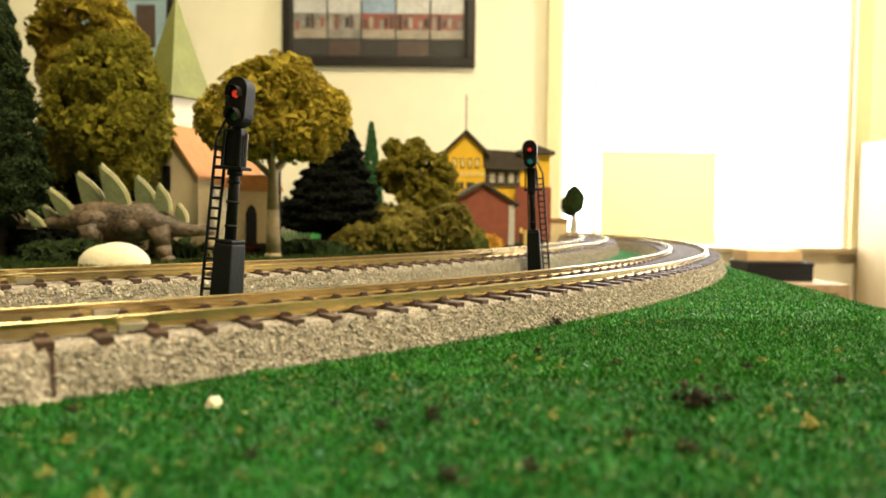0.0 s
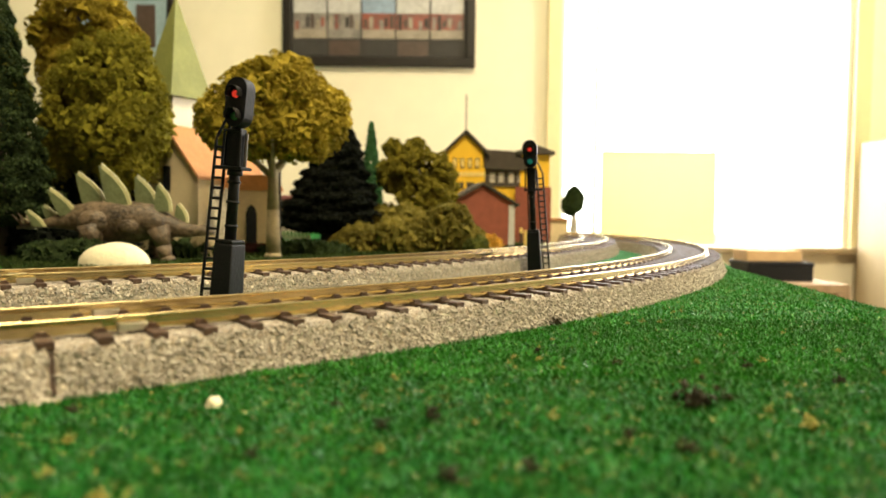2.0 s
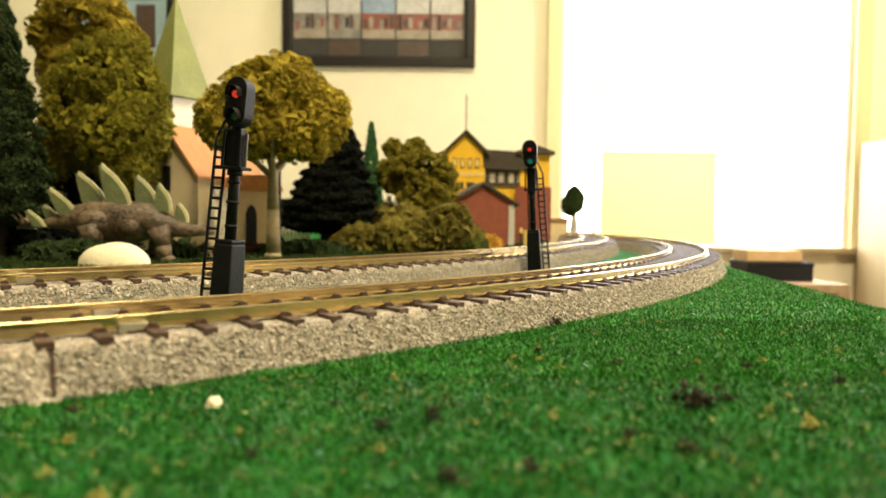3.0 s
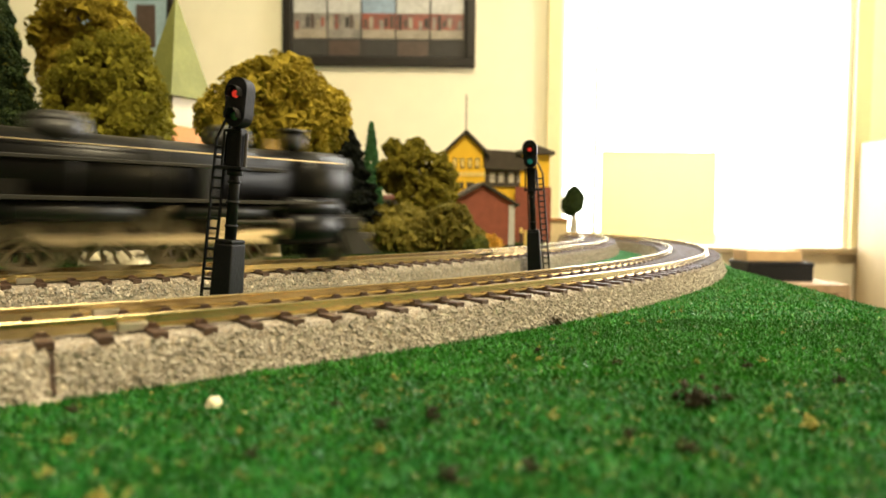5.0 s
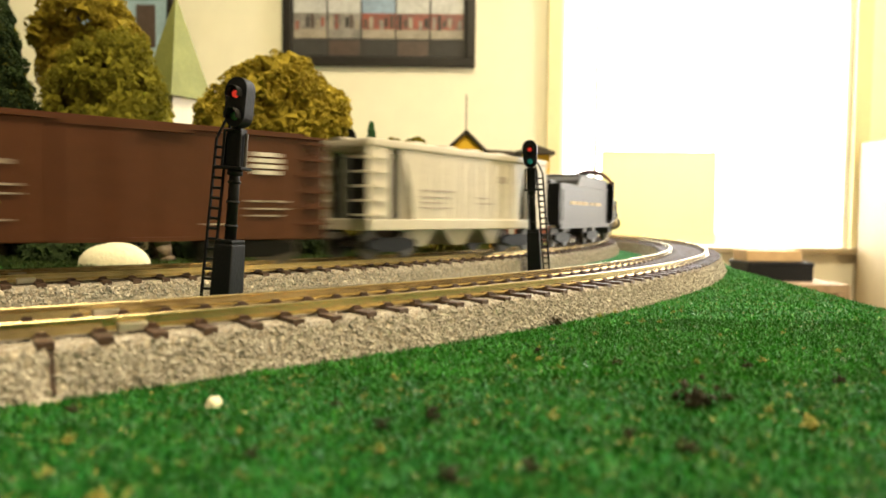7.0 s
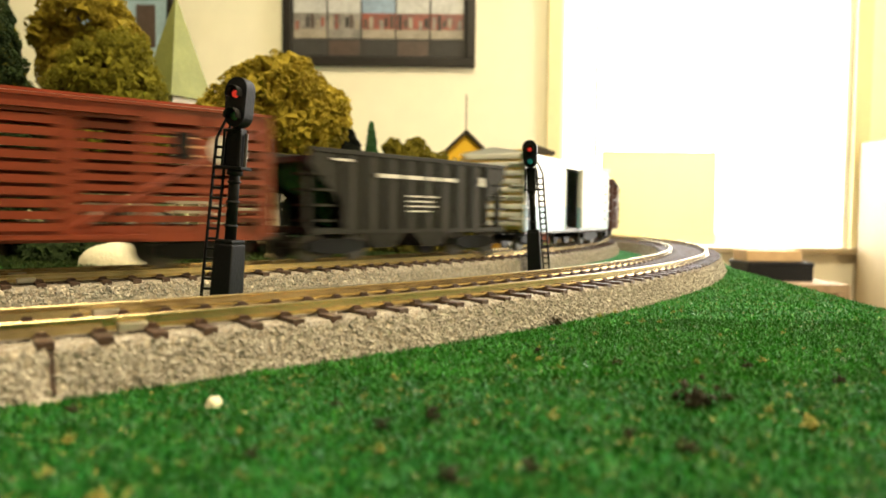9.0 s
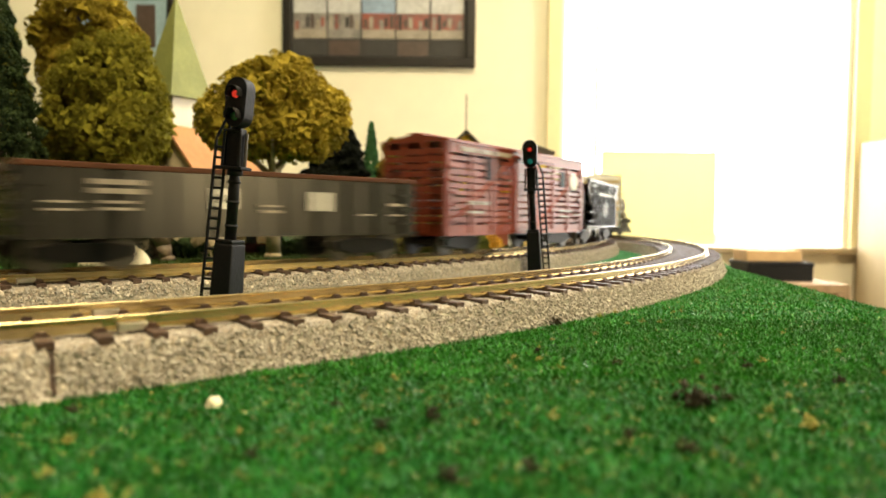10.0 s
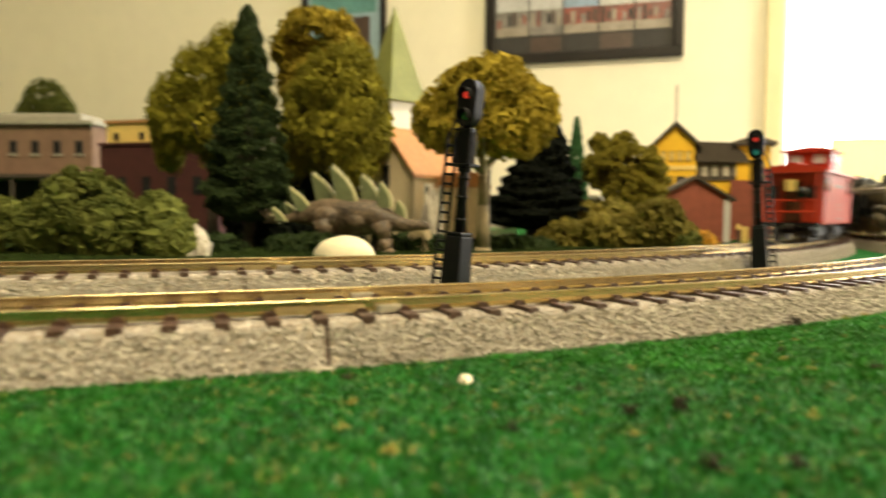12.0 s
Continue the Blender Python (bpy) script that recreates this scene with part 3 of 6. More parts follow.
conifer(-62, 600, 105, 13, "conefir", 33, "slim green cone-shaped model fir", 4200, 1.9, 0, 0.05, 0.1)
willow(-20, 560, [(0, 0, 62, 28, 22, 20), (-18, 0, 58, 15, 14, 15), (18, 0, 50, 14, 14, 16), (-4, 0, 76, 10, 10, 11), (-20, 0, 78, 7, 7, 9), (4, -6, 42, 26, 18, 16)], 24, "dark olive broad-leaved model tree", "maple", 0.3)
bush(-58, 490, [(0, 0, 8, 18, 12, 12), (-12, 0, 5, 10, 9, 9)], "bush", 41, "low yellow-green foam bush by the track")
bush(-46, 515, [(0, 0, 14, 22, 12, 18), (18, 0, 18, 16, 12, 18)], "bush", 58, "olive foam bush below the broad-leaved tree")
bush(-30, 486, [(0, 0, 11, 20, 13, 15), (10, 0, 8, 14, 10, 13)], "bush", 42, "low olive foam bush by the track")
bush(4, 484, [(0, 0, 16, 19, 13, 20), (-14, 2, 12, 14, 11, 16), (14, 0, 8, 11, 9, 12)], "bush", 43, "rounded green-brown foam bush beside the red shed")
bush(22, 478, [(0, 0, 4, 9, 8, 8)], "hedge", 44, "small green foam bush beside the red shed", 700)
bush(34, 545, [(0, 0, 5, 10, 6, 6), (5, 0, 3, 7, 5, 5)], "orange_flower", 45, "orange flowering shrub beside the red shed", 700)
bush(-292, 300, [(0, 0, 20, 30, 22, 27), (-22, 0, 12, 22, 18, 20), (18, -4, 14, 22, 16, 20)], "hedge", 46, "large green foam bush behind the track", 5000, 1.3)
bush(-249, 305, [(0, 0, 18, 16, 12, 16), (10, -4, 8, 16, 12, 13)], "hedge", 47, "green foam bush beside a pale rock", 2200)
bush(-345, 296, [(0, 0, 12, 24, 18, 20)], "hedge", 48, "green foam bush behind the track", 2200)
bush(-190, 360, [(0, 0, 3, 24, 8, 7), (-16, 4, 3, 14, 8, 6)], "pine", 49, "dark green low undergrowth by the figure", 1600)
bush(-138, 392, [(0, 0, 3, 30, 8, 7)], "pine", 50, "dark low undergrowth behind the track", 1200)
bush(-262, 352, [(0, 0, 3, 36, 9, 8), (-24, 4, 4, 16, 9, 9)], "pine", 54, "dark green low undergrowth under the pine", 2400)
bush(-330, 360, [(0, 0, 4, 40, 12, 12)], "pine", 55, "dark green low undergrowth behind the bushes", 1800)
# shade under the willow is put into the near-black needle colour
bush(-215, 400, [(0, 0, 6, 44, 12, 16)], "blackfir", 56, "undergrowth under the willow, its shade put into near-black needles", 2400)
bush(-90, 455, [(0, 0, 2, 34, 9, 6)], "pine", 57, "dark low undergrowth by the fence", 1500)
# near-black colour also carries the shade of this backing hedge
bush(-250, 475, [(0, 0, 26, 44, 12, 34), (-46, 4, 22, 34, 12, 30), (30, 0, 20, 24, 10, 26), (-16, 2, 46, 32, 10, 26), (-52, 4, 42, 26, 10, 24)], "blackfir", 59, "hedge behind the willows, its shade put into near-black needles", 6600)
bush(-52, 575, [(0, 0, 14, 30, 10, 22)], "maple", 60, "dark olive hedge behind the firs", 2200)
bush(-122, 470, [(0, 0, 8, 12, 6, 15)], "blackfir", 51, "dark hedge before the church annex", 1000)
bush(168, 900, [(0, 0, 48, 13, 10, 18), (-4, 0, 40, 12, 10, 12)], "pine", 52, "small dark green shrub tree on a pale trunk", 900, 1.4, "small_tree", 6.5, "rock")
bush(-925, 900, [(0, 0, 195, 42, 24, 38), (24, 0, 180, 34, 20, 26), (-22, 0, 170, 36, 24, 34), (0, 0, 110, 46, 24, 70)], "hedge", 53, "green foam tree behind the station building", 2600, 2.4, "small_tree")


def church():
    c = thing("church", at(-176, 446), "cream model church with an olive spire and orange roof", "church", turn=-25)
    h, turned = 14, pose(-0.0355, 0.043, 0, 0, 0, -7)
    pbox(c, "tower", M["white_paint"], -h, h, -h, h, 0, 107, 0.3, m=turned)
    bm = bmesh.new()
    e = 17.8
    corners = ((-1, -1), (1, -1), (1, 1), (-1, 1))
    vs = [bm.verts.new((sx * e * K, sy * e * K, 106 * K)) for sx, sy in corners]
    mid = [bm.verts.new((sx * 13.2 * K, sy * 13.2 * K, 124 * K)) for sx, sy in corners]
    top = bm.verts.new((0, 0, 180 * K))
    bm.faces.new(vs[::-1])
    for i in range(4):
        j = (i + 1) % 4
        bm.faces.new((vs[i], vs[j], mid[j], mid[i]))
        bm.faces.new((mid[i], mid[j], top))
    bm.transform(turned)
    part("spire", bm, M["green_spire"], c, "olive green pointed spire")
    pprism(c, "nave", M["cream_plaster"], [(-26, 0), (26, 0), (26, 49), (0, 79), (-26, 49)], 0, 62)
    for side in (-1, 1):
        pprism(c, "roof", M["orange_roof"], [(0, 80), (side * 28, 47), (side * 28, 49), (0, 82.5)], -2, 64, "orange tiled roof slope")
    for y in (14, 32, 50):
        w = pbox(c, "window", M["white_paint"], 25.6, 26.6, y - 4.5, y + 4.5, 22, 44, label="white framed window")
        pbox(w, "pane", M["dark_glass"], 26.5, 26.9, y - 3, y + 3, 24, 42)
    pbox(c, "gable_window", M["dark_glass"], -3, 3, -0.6, 0.2, 40, 56)
    pbox(c, "front_door", M["dark_brick"], -5, 5, -0.6, 0.2, 0, 22)
    w = thing("church_annex", at(-124, 462), "low cream church annex with a dark arched door", "building")
    pbox(w, "wall", M["cream_plaster"], -15, 12, -8, 14, 0, 43)
    pprism(w, "roof", M["orange_roof"], [(-18, 41), (14.5, 41), (14.5, 43), (10, 51), (-14, 51), (-18, 43)], -11, 17, "orange roof")
    bm = bmesh.new()
    prism(bm, [(x * K, z * K) for x, z in [(-4, 0), (3, 0), (3, 26), (1.6, 30), (-0.5, 32), (-2.6, 30), (-4, 26)]], -8.8 * K, -7.8 * K)
    part("door", bm, M["dark_glass"], w, "dark arched door")
    pbox(w, "base", M["dark_brick"], -16, 13, -9.5, -8, 0, 7)


church()


def picket_fence():
    f = thing("picket_fence", at(-107, 500), "white model picket fence before dark shrubs", "fence")
    for i in range(9):
        x = -11 + i * 2.7
        bm = bmesh.new()
        prism(bm, [(a * K, b * K) for a, b in [(x - 0.8, 0), (x + 0.8, 0), (x + 0.8, 12), (x, 14), (x - 0.8, 12)]], -0.4 * K, 0.4 * K)
        part("picket", bm, M["white_paint"], f)
    for z in (4, 9.5):
        pbox(f, "rail", M["white_paint"], -12.5, 12.5, 0.4, 1.0, z - 0.6, z + 0.6)


picket_fence()


def street_lamp():
    s = thing("street_lamp", at(-101, 432), "black model street lamp with two lit warm globes", "street lamp")
    prod(s, "post", M["black"], (0, 0, 0), (0, 0, 62), 0.8)
    for x, z in ((-4, 55), (3.0, 60.5)):
        prod(s, "arm", M["black"], (0, 0, z - 2), (x, 0, z - 2), 0.5)
        bm = bmesh.new()
        ball(bm, (x * K, 0, z * K), 2.6 * K, 2, (1.15, 1, 0.85))
        part("globe", bm, M["lamp_glow"], s, "lit warm globe", True)


street_lamp()


def yellow_station():
    s = thing("station_house", at(22, 702), "yellow wooden station with dark roofs and a flagpole", "station")
    pbox(s, "tower_wall", M["yellow"], -19, 19, 0, 30, 0, 90, label="bright yellow gabled tower")
    pprism(s, "gable", M["yellow"], [(-19, 90), (19, 90), (0, 108)], 0, 30)
    for side in (-1, 1):
        pprism(s, "roof", M["dark_roof"], [(0, 109), (side * 24, 86), (side * 24, 89), (0, 112.5)], -4, 34)
    prod(s, "flagpole", M["rock"], (0, 0, 108), (0, 0, 147), 1.0)
    for x in (-11, -3.5, 4, 11.5):
        w = pbox(s, "window", M["dark_roof"], x - 2.2, x + 2.2, -0.6, 0.3, 74, 84)
        pbox(w, "pane", M["pale_yellow"], x - 1.5, x + 1.5, -0.9, -0.6, 75, 83)
    pbox(s, "string_course", M["pale_yellow"], -19.5, 19.5, -0.8, 0.2, 66, 70)
    for x in (-6, 5):
        pbox(s, "low_window", M["dark_roof"], x - 4, x + 4, -0.6, 0.3, 53, 60)
    pbox(s, "wing_wall", M["yellow"], 19, 84, 6, 36, 0, 64, label="yellow wing")
    pprism(s, "wing_roof", M["dark_roof"], [(17, 74), (66, 72), (64, 78), (52, 91), (17, 93)], 0, 40, "dark hipped roof")
    pbox(s, "porch", M["dark_roof"], 19, 62, 4.5, 6, 56, 74, label="dark porch under the eaves")
    for x in (27, 36, 46, 55):
        pbox(s, "porch_window", M["rock"], x - 2.6, x + 2.6, 3.9, 4.5, 60, 70)
    pbox(s, "corner_tower", M["yellow"], 55, 84, 2, 32, 0, 88, label="square yellow corner tower")
    pbox(s, "corner_roof", M["dark_roof"], 50, 89, -3, 37, 88, 92, 1.0)
    pprism(s, "corner_roof_top", M["dark_roof"], [(52, 92), (87, 92), (70, 98)], 0, 34)
    pbox(s, "lower_wall", M["brick"], 50, 86, 0.5, 2, 0, 56, label="brown brick lower wall")
    pbox(s, "lean_to", M["cream_plaster"], 86, 104, 4, 24, 0, 22)
    pbox(s, "lean_to_roof", M["orange_roof"], 85, 106, 2, 26, 22, 25, 0.5)


yellow_station()


def red_shed():
    s = thing("shed", at(36, 600), "red-brown brick shed with a dark gable roof", "shed", turn=8)
    pprism(s, "wall", M["brick"], [(-25, 0), (25, 0), (25, 37), (-2, 52), (-25, 40)], 0, 42)
    for side, xx, zz in ((-1, -29, 38), (1, 29.5, 34.5)):
        pprism(s, "roof", M["dark_roof"], [(-2, 53), (xx, zz), (xx, zz + 2.2), (-2, 55.5)], -3, 45)
    pbox(s, "corner_board", M["grey_trim"], 20.5, 25.6, -0.6, 0.1, 0, 36, label="pale grey corner board")
    pbox(s, "side_door", M["dark_glass"], 25, 25.6, 8, 20, 0, 26)
    p = thing("marker_post", at(67, 560), "small cream-yellow upright marker beside the shed", "post")
    pbox(p, "post", M["pale_yellow"], -2.2, 2.2, -1.5, 1.5, 0, 15, 0.5)
    prod(p, "cap", M["pale_yellow"], (-4.5, 0, 13), (-4.5, 0, 17), 1.8, 1.0)
    prod(p, "stay", M["dark_roof"], (-4.5, 0, 0), (-4.5, 0, 13), 1.2)


red_shed()


def stegosaurus():
    """One mesh: an arched body, tail, neck, head and legs, with two rows of plates."""
    bm = bmesh.new()
    spine = [(-56, 17.5, 0.8), (-48, 18.5, 1.6), (-40, 20.0, 2.6), (-32, 21.5, 4.4), (-25, 22.5, 7.0), (-17, 22.5, 9.4), (-7, 22.0, 10.6), (4, 21.5, 10.6), (14, 21.0, 9.8), (21, 20.0, 7.6), (27, 18.0, 5.0), (33, 16.6, 3.8), (38, 16.4, 3.3), (43, 16.6, 2.9), (47, 16.2, 1.6)]
    n = 16
    rings = []
    for i, (x, z, r) in enumerate(spine):
        ring = []
        for j in range(n):
            a = 2 * math.pi * j / n
            k = 1 + 0.20 * noise.noise(Vector((x * 0.16, math.cos(a) * 1.4, math.sin(a) * 1.4 + 3)))
            ring.append(bm.verts.new((x * K, math.sin(a) * r * 0.8 * k * K, (z + math.cos(a) * r * k) * K)))
        rings.append(ring)
    for a, b in zip(rings, rings[1:]):
        for j in range(n):
            bm.faces.new((a[j], a[(j + 1) % n], b[(j + 1) % n], b[j]))
    bm.faces.new(rings[0])
    bm.faces.new(rings[-1][::-1])
    for x, y, top, r, fx in ((-16, -5, 19, 7.0, -14), (-18, 5, 19, 6.5, -24), (19, -5, 18, 6.0, 22), (17, 5, 17, 5.5, 13)):
        rod(bm, (x * K, y * K, top * K), (fx * K, y * 1.15 * K, 8 * K), r * K, r * 0.6 * K, 14)
        rod(bm, (fx * K, y * 1.15 * K, 8.5 * K), ((fx + 1) * K, y * 1.2 * K, 2 * K), r * 0.62 * K, r * 0.55 * K, 14)
        rod(bm, ((fx + 1) * K, y * 1.2 * K, 2.4 * K), ((fx + 2) * K, y * 1.2 * K, 0), r * 0.55 * K, r * 0.8 * K, 14)
    # shoulder and thigh swellings, and the brow of the head
    for x, y, z, r in ((16, -6.0, 21, 5.5), (-14, -6.5, 21, 7.0), (4, -7.0, 19, 5.0), (41, 0, 17.4, 3.0)):
        ball(bm, (x * K, y * K, z * K), r * K, 3, (1.15, 0.55, 0.9))
    for x, z in ((-53, 19), (-50, 19.5)):
        for y in (-1, 1):
            rod(bm, (x * K, y * K, z * K), ((x - 4) * K, y * 4 * K, (z + 6) * K), 0.9 * K, 0.1 * K, 6)
    for q in bm.faces:
        q.smooth = True
        q.material_index = 0
    # leaf-shaped plates that lean back: foot x, foot z, width, height, lean, side
    plates = [(-2.3, 32, 13.5, 20, -9.5, -2.5), (-16.5, 31, 13.5, 17, -9.5, 2.5), (10.5, 31, 12.5, 15.5, -5.5, 2.5), (20.5, 28.5, 9.5, 13.5, -2.5, -2.5), (28.5, 22.5, 7.5, 9, -1.5, 2), (-28.5, 26, 10, 13, -10, -2.5), (-37.5, 22, 7.5, 8, -6, 2), (-43.5, 20, 6, 7, -6.5, -2), (-50, 18.5, 5, 4, -3.5, 2)]
    for x, z, wide, high, lean, y in plates:
        for grow, push, thick, mat in ((1.0, 0.9, 0.8, 2), (0.93, -0.3, 1.3, 1)):
            out = []
            for i in range(9):
                u = i / 8
                out.append((0.5 * (1 - u ** 1.9) + 0.16 * math.sin(math.pi * u), u))
            for i in range(1, 9):
                u = 1 - i / 8
                out.append((-0.5 * (1 - u ** 1.1) - 0.02 * math.sin(math.pi * u), u))
            before = set(bm.faces)
            prism(bm, [((x + push + lean * b + a * wide * 0.86 * grow) * K, (z - 2 + b * (high + 2) * grow) * K) for a, b in out], (y - thick) * K, (y + thick) * K)
            for q in set(bm.faces) - before:
                q.material_index = mat
    ob = link("dinosaur_figure", bm, [M["steg"], M["plate"], M["plate_rim"]])
    ob.matrix_world = pose(-0.171, 0.376, GROUND, 0, 0, 4)
    tagged(ob, "grey-brown toy stegosaurus figure with pale green plates", "toy figure")


stegosaurus()


def stone(name, x, y, rx, ry, h, mat, seed, label, category="rock", rough_by=0.1, turn=0):
    bm = bmesh.new()
    ball(bm, (0, 0, 0), 1.0, 4)
    for v in bm.verts:
        k = 1 + rough_by * noise.noise(v.co * 1.6 + Vector((seed, 0, 0))) + rough_by * 0.4 * noise.noise(v.co * 5 + Vector((seed, 3, 0)))
        v.co *= k
        v.co.x *= rx * K
        v.co.y *= ry * K
        v.co.z = max(v.co.z, -0.12) * h * K
    ob = link(name, bm, mat, smooth=True)
    ob.matrix_world = pose(x * K, y * K, GROUND, 0, 0, turn)
    return tagged(ob, label, category)


stone("boulder", -158.5, 336, 17.5, 11, 11.6, M["egg"], 3, "smooth cream dome-shaped stone beside the track", rough_by=0.06)
stone("rock", -228, 305, 8, 7, 15, M["rock"], 8, "pale grey jagged rock by the green bush", rough_by=0.5)
stone("rock", -240, 303, 5, 3.5, 8, M["egg"], 12, "small cream stone leaning on a grey rock", rough_by=0.4)
stone("rock", -133, 388, 8, 5, 17, M["bark"], 14, "tan rock beside the toy figure", rough_by=0.4)
stone("rock", -130, 402, 7, 5, 40, M["rock"], 17, "tall grey-brown rock behind the toy figure", rough_by=0.55)


def far_station():
    s = thing("passenger_depot", at(-730, 640), "long buff depot with a thin pale roof edge", "station", turn=14)
    pbox(s, "wall", M["station_wall"], -130, 110, 0, 60, 58, 122, label="buff plaster wall")
    # a solid black block puts the shade under the canopy into colour
    pbox(s, "undercroft", M["black"], -130, 110, 12, 60, 0, 58, label="black block for the shade under the platform roof")
    pbox(s, "roof", M["station_roof"], -134, 114, -5, 65, 122, 127, 0.8)
    pbox(s, "roof_upper", M["station_roof"], -120, 96, 4, 58, 127, 136, 2.5)
    for i in range(9):
        w = pbox(s, "window", M["dark_roof"], -118 + i * 26, -108 + i * 26, -0.8, 0.4, 88, 104)
        pbox(w, "pane", M["dark_glass"], -116.5 + i * 26, -109.5 + i * 26, -1.2, -0.8, 90, 102)
        pbox(s, "sill", M["station_roof"], -119 + i * 26, -107 + i * 26, -1.8, 0, 86, 88)
    pbox(s, "red_wing", M["brick"], -134, -30, -26, -1, 56, 100, label="rust red projecting wing")
    pbox(s, "red_wing_roof", M["dark_brick"], -136, -28, -28, 0, 100, 103)
    pbox(s, "canopy", M["dark_roof"], -135, 112, -18, -1, 60, 64)
    for i in range(7):
        prod(s, "post", M["dark_roof"], (-120 + i * 36, -15, 0), (-120 + i * 36, -15, 60), 2.0)
    b = thing("brick_warehouse", at(-482, 600), "dark red brick warehouse behind the pine", "building")
    pbox(b, "wall", M["dark_brick"], -70, 70, 0, 50, 0, 90)
    pbox(b, "cornice", M["dark_brick"], -71.5, 71.5, -1.5, 51, 90, 93, 0.5)
    for i in range(4):
        pbox(b, "window", M["dark_glass"], -48 + i * 30, -38 + i * 30, -0.8, 0.4, 40, 58)
    y = thing("water_tank_house", at(-512, 625), "small pale yellow hut on the warehouse roof", "hut")
    y.matrix_world = pose(-0.530, 0.615, GROUND + 0.093, 0, 0, 0)
    pbox(y, "wall", M["pale_yellow"], -26, 30, 0, 18, 0, 22)
    pbox(y, "roof", M["orange_roof"], -28, 32, -2, 20, 22, 25)
    for x in (-14, 18):
        pbox(y, "window", M["dark_glass"], x - 3, x + 3, -0.7, 0.2, 4, 12)


far_station()


# ---- signals ----
def signal(name_label, place, turn, side, lens, lean, size):
    """A two-lamp block signal; the ladder stands on the given side of the pole."""
    s = thing("block_signal", place, name_label, "railway signal", "block signals", turn)
    s.matrix_world = pose(*place, 0, lean, 0) @ pose(0, 0, 0, 0, 0, turn) @ Matrix.Diagonal((size, size, size, 1))
    bm = boxed(-3.1 * K, 3.1 * K, -3.1 * K, 3.1 * K, -0.3 * K, 19 * K, bevel=0.5 * K)
    for v in bm.verts:
        k = 1 - 0.12 * (v.co.z / 0.019)
        v.co.x *= k
        v.co.y *= k
    part("base_box", bm, M["black"], s)
    pbox(s, "base_cap", M["black"], -2.6, 2.6, -2.6, 2.6, 19, 20, 0.3)
    prod(s, "pole", M["black"], (0, 0, 19), (0, 0, 48), 1.45, 1.2, 14)
    prod(s, "collar", M["black"], (0, 0, 36), (0, 0, 37.4), 1.9, None, 14)
    pbox(s, "platform", M["black"], -5.2 if side < 0 else -3.4, 3.4 if side < 0 else 5.2, -2.2, 2.2, 37.4, 38.2, 0.2)
    undo = -turn
    ladder = lambda x, z: tuple(pose(0, 0, 0, 0, 0, undo) @ Vector((side * x, 0.6, z)))
    for low, high, top in ((4.2, 2.7, 1.8), (6.7, 5.3, 3.2)):
        prod(s, "ladder_stile", M["black"], ladder(low, 0), ladder(high, 45), 0.42, None, 6)
        prod(s, "ladder_stile", M["black"], ladder(high, 45), ladder(top, 50), 0.38, None, 6)
    for i in range(17):
        z = 2.0 + i * 2.55
        prod(s, "rung", M["black"], ladder(4.2 - 1.5 * z / 45, z), ladder(6.7 - 1.4 * z / 45, z), 0.36, None, 6)
    for x in (-1, 1):
        prod(s, "guard_rail", M["black"], (x * 2.6, -1.9, 38), (x * 2.4, -1.9, 47), 0.35, None, 6)
    prod(s, "guard_bar", M["black"], (-2.6, -1.9, 47), (2.6, -1.9, 47), 0.35, None, 6)
    prod(s, "bracket", M["black"], (0, 0, 45), (0, -1.8, 47.5), 0.7, None, 8)
    pbox(s, "relay_box", M["black"], -1.9, 1.9, -1.6, 1.4, 38.2, 47.6, 0.4)
    prod(s, "conduit", M["wheel"], (2.5, 0.4, 38.2), (2.5, 0.4, 46.5), 0.45, None, 8)
    prod(s, "conduit", M["black"], (-1.9, 1.0, 20), (-1.9, 1.0, 37.4), 0.35, None, 6)
    for z in (23, 29, 34):
        prod(s, "pole_clamp", M["black"], (0, 0, z), (0, 0, z + 0.7), 1.65, None, 14)
    # the rounded head with its two hooded lamps
    bm = bmesh.new()
    out = []
    for i in range(25):
        a = math.pi * i / 24
        out.append((3.2 * math.cos(a), 56.6 + 3.2 * math.sin(a)))
    for i in range(13):
        a = math.pi + math.pi * i / 12
        out.append((2.95 * math.cos(a), 50.6 + 2.95 * math.sin(a)))
    prism(bm, [(x * K, z * K) for x, z in out], -3.4 * K, 0.0)
    hd = part("head", bm, M["black"], s)
    hd.matrix_local = pose(1.4 * K if side < 0 else 0, 0, 0)
    for z, mat, nm in ((55.6, M["red_glow"], "red_lamp"), (50.3, M[lens], "green_lamp")):
        prod(hd, nm, mat, (0, -3.3, z), (0, -3.9, z), 0.95 if mat is M["red_glow"] else 1.2, 0.8, 16, "lit red lamp" if mat is M["red_glow"] else "green lens")
        bm = bmesh.new()
        v = []
        for i in range(13):
            a = math.radians(-20 + 220 * i / 12)
            v.append([(r * math.cos(a) * K, y * K, (z + r * math.sin(a)) * K) for y, r in ((-3.3, 1.75), (-5.3, 1.75), (-5.3, 1.95), (-3.3, 2.0))])
        vv = [[bm.verts.new(p) for p in row] for row in v]
        for a, b in zip(vv, vv[1:]):
            for j in range(3):
                bm.faces.new((a[j], a[j + 1], b[j + 1], b[j]))
        part("hood", bm, M["black"], hd, smooth=True)
    return s


signal("black two-lamp block signal with ladder showing red", at(-53.4, 170.5), -22, -1, "green_lens", 4.2, 0.975)
signal("black two-lamp block signal with ladder on the curve", at(41.5, 314), -12, 1, "teal_lens", -3.0, 1.0)


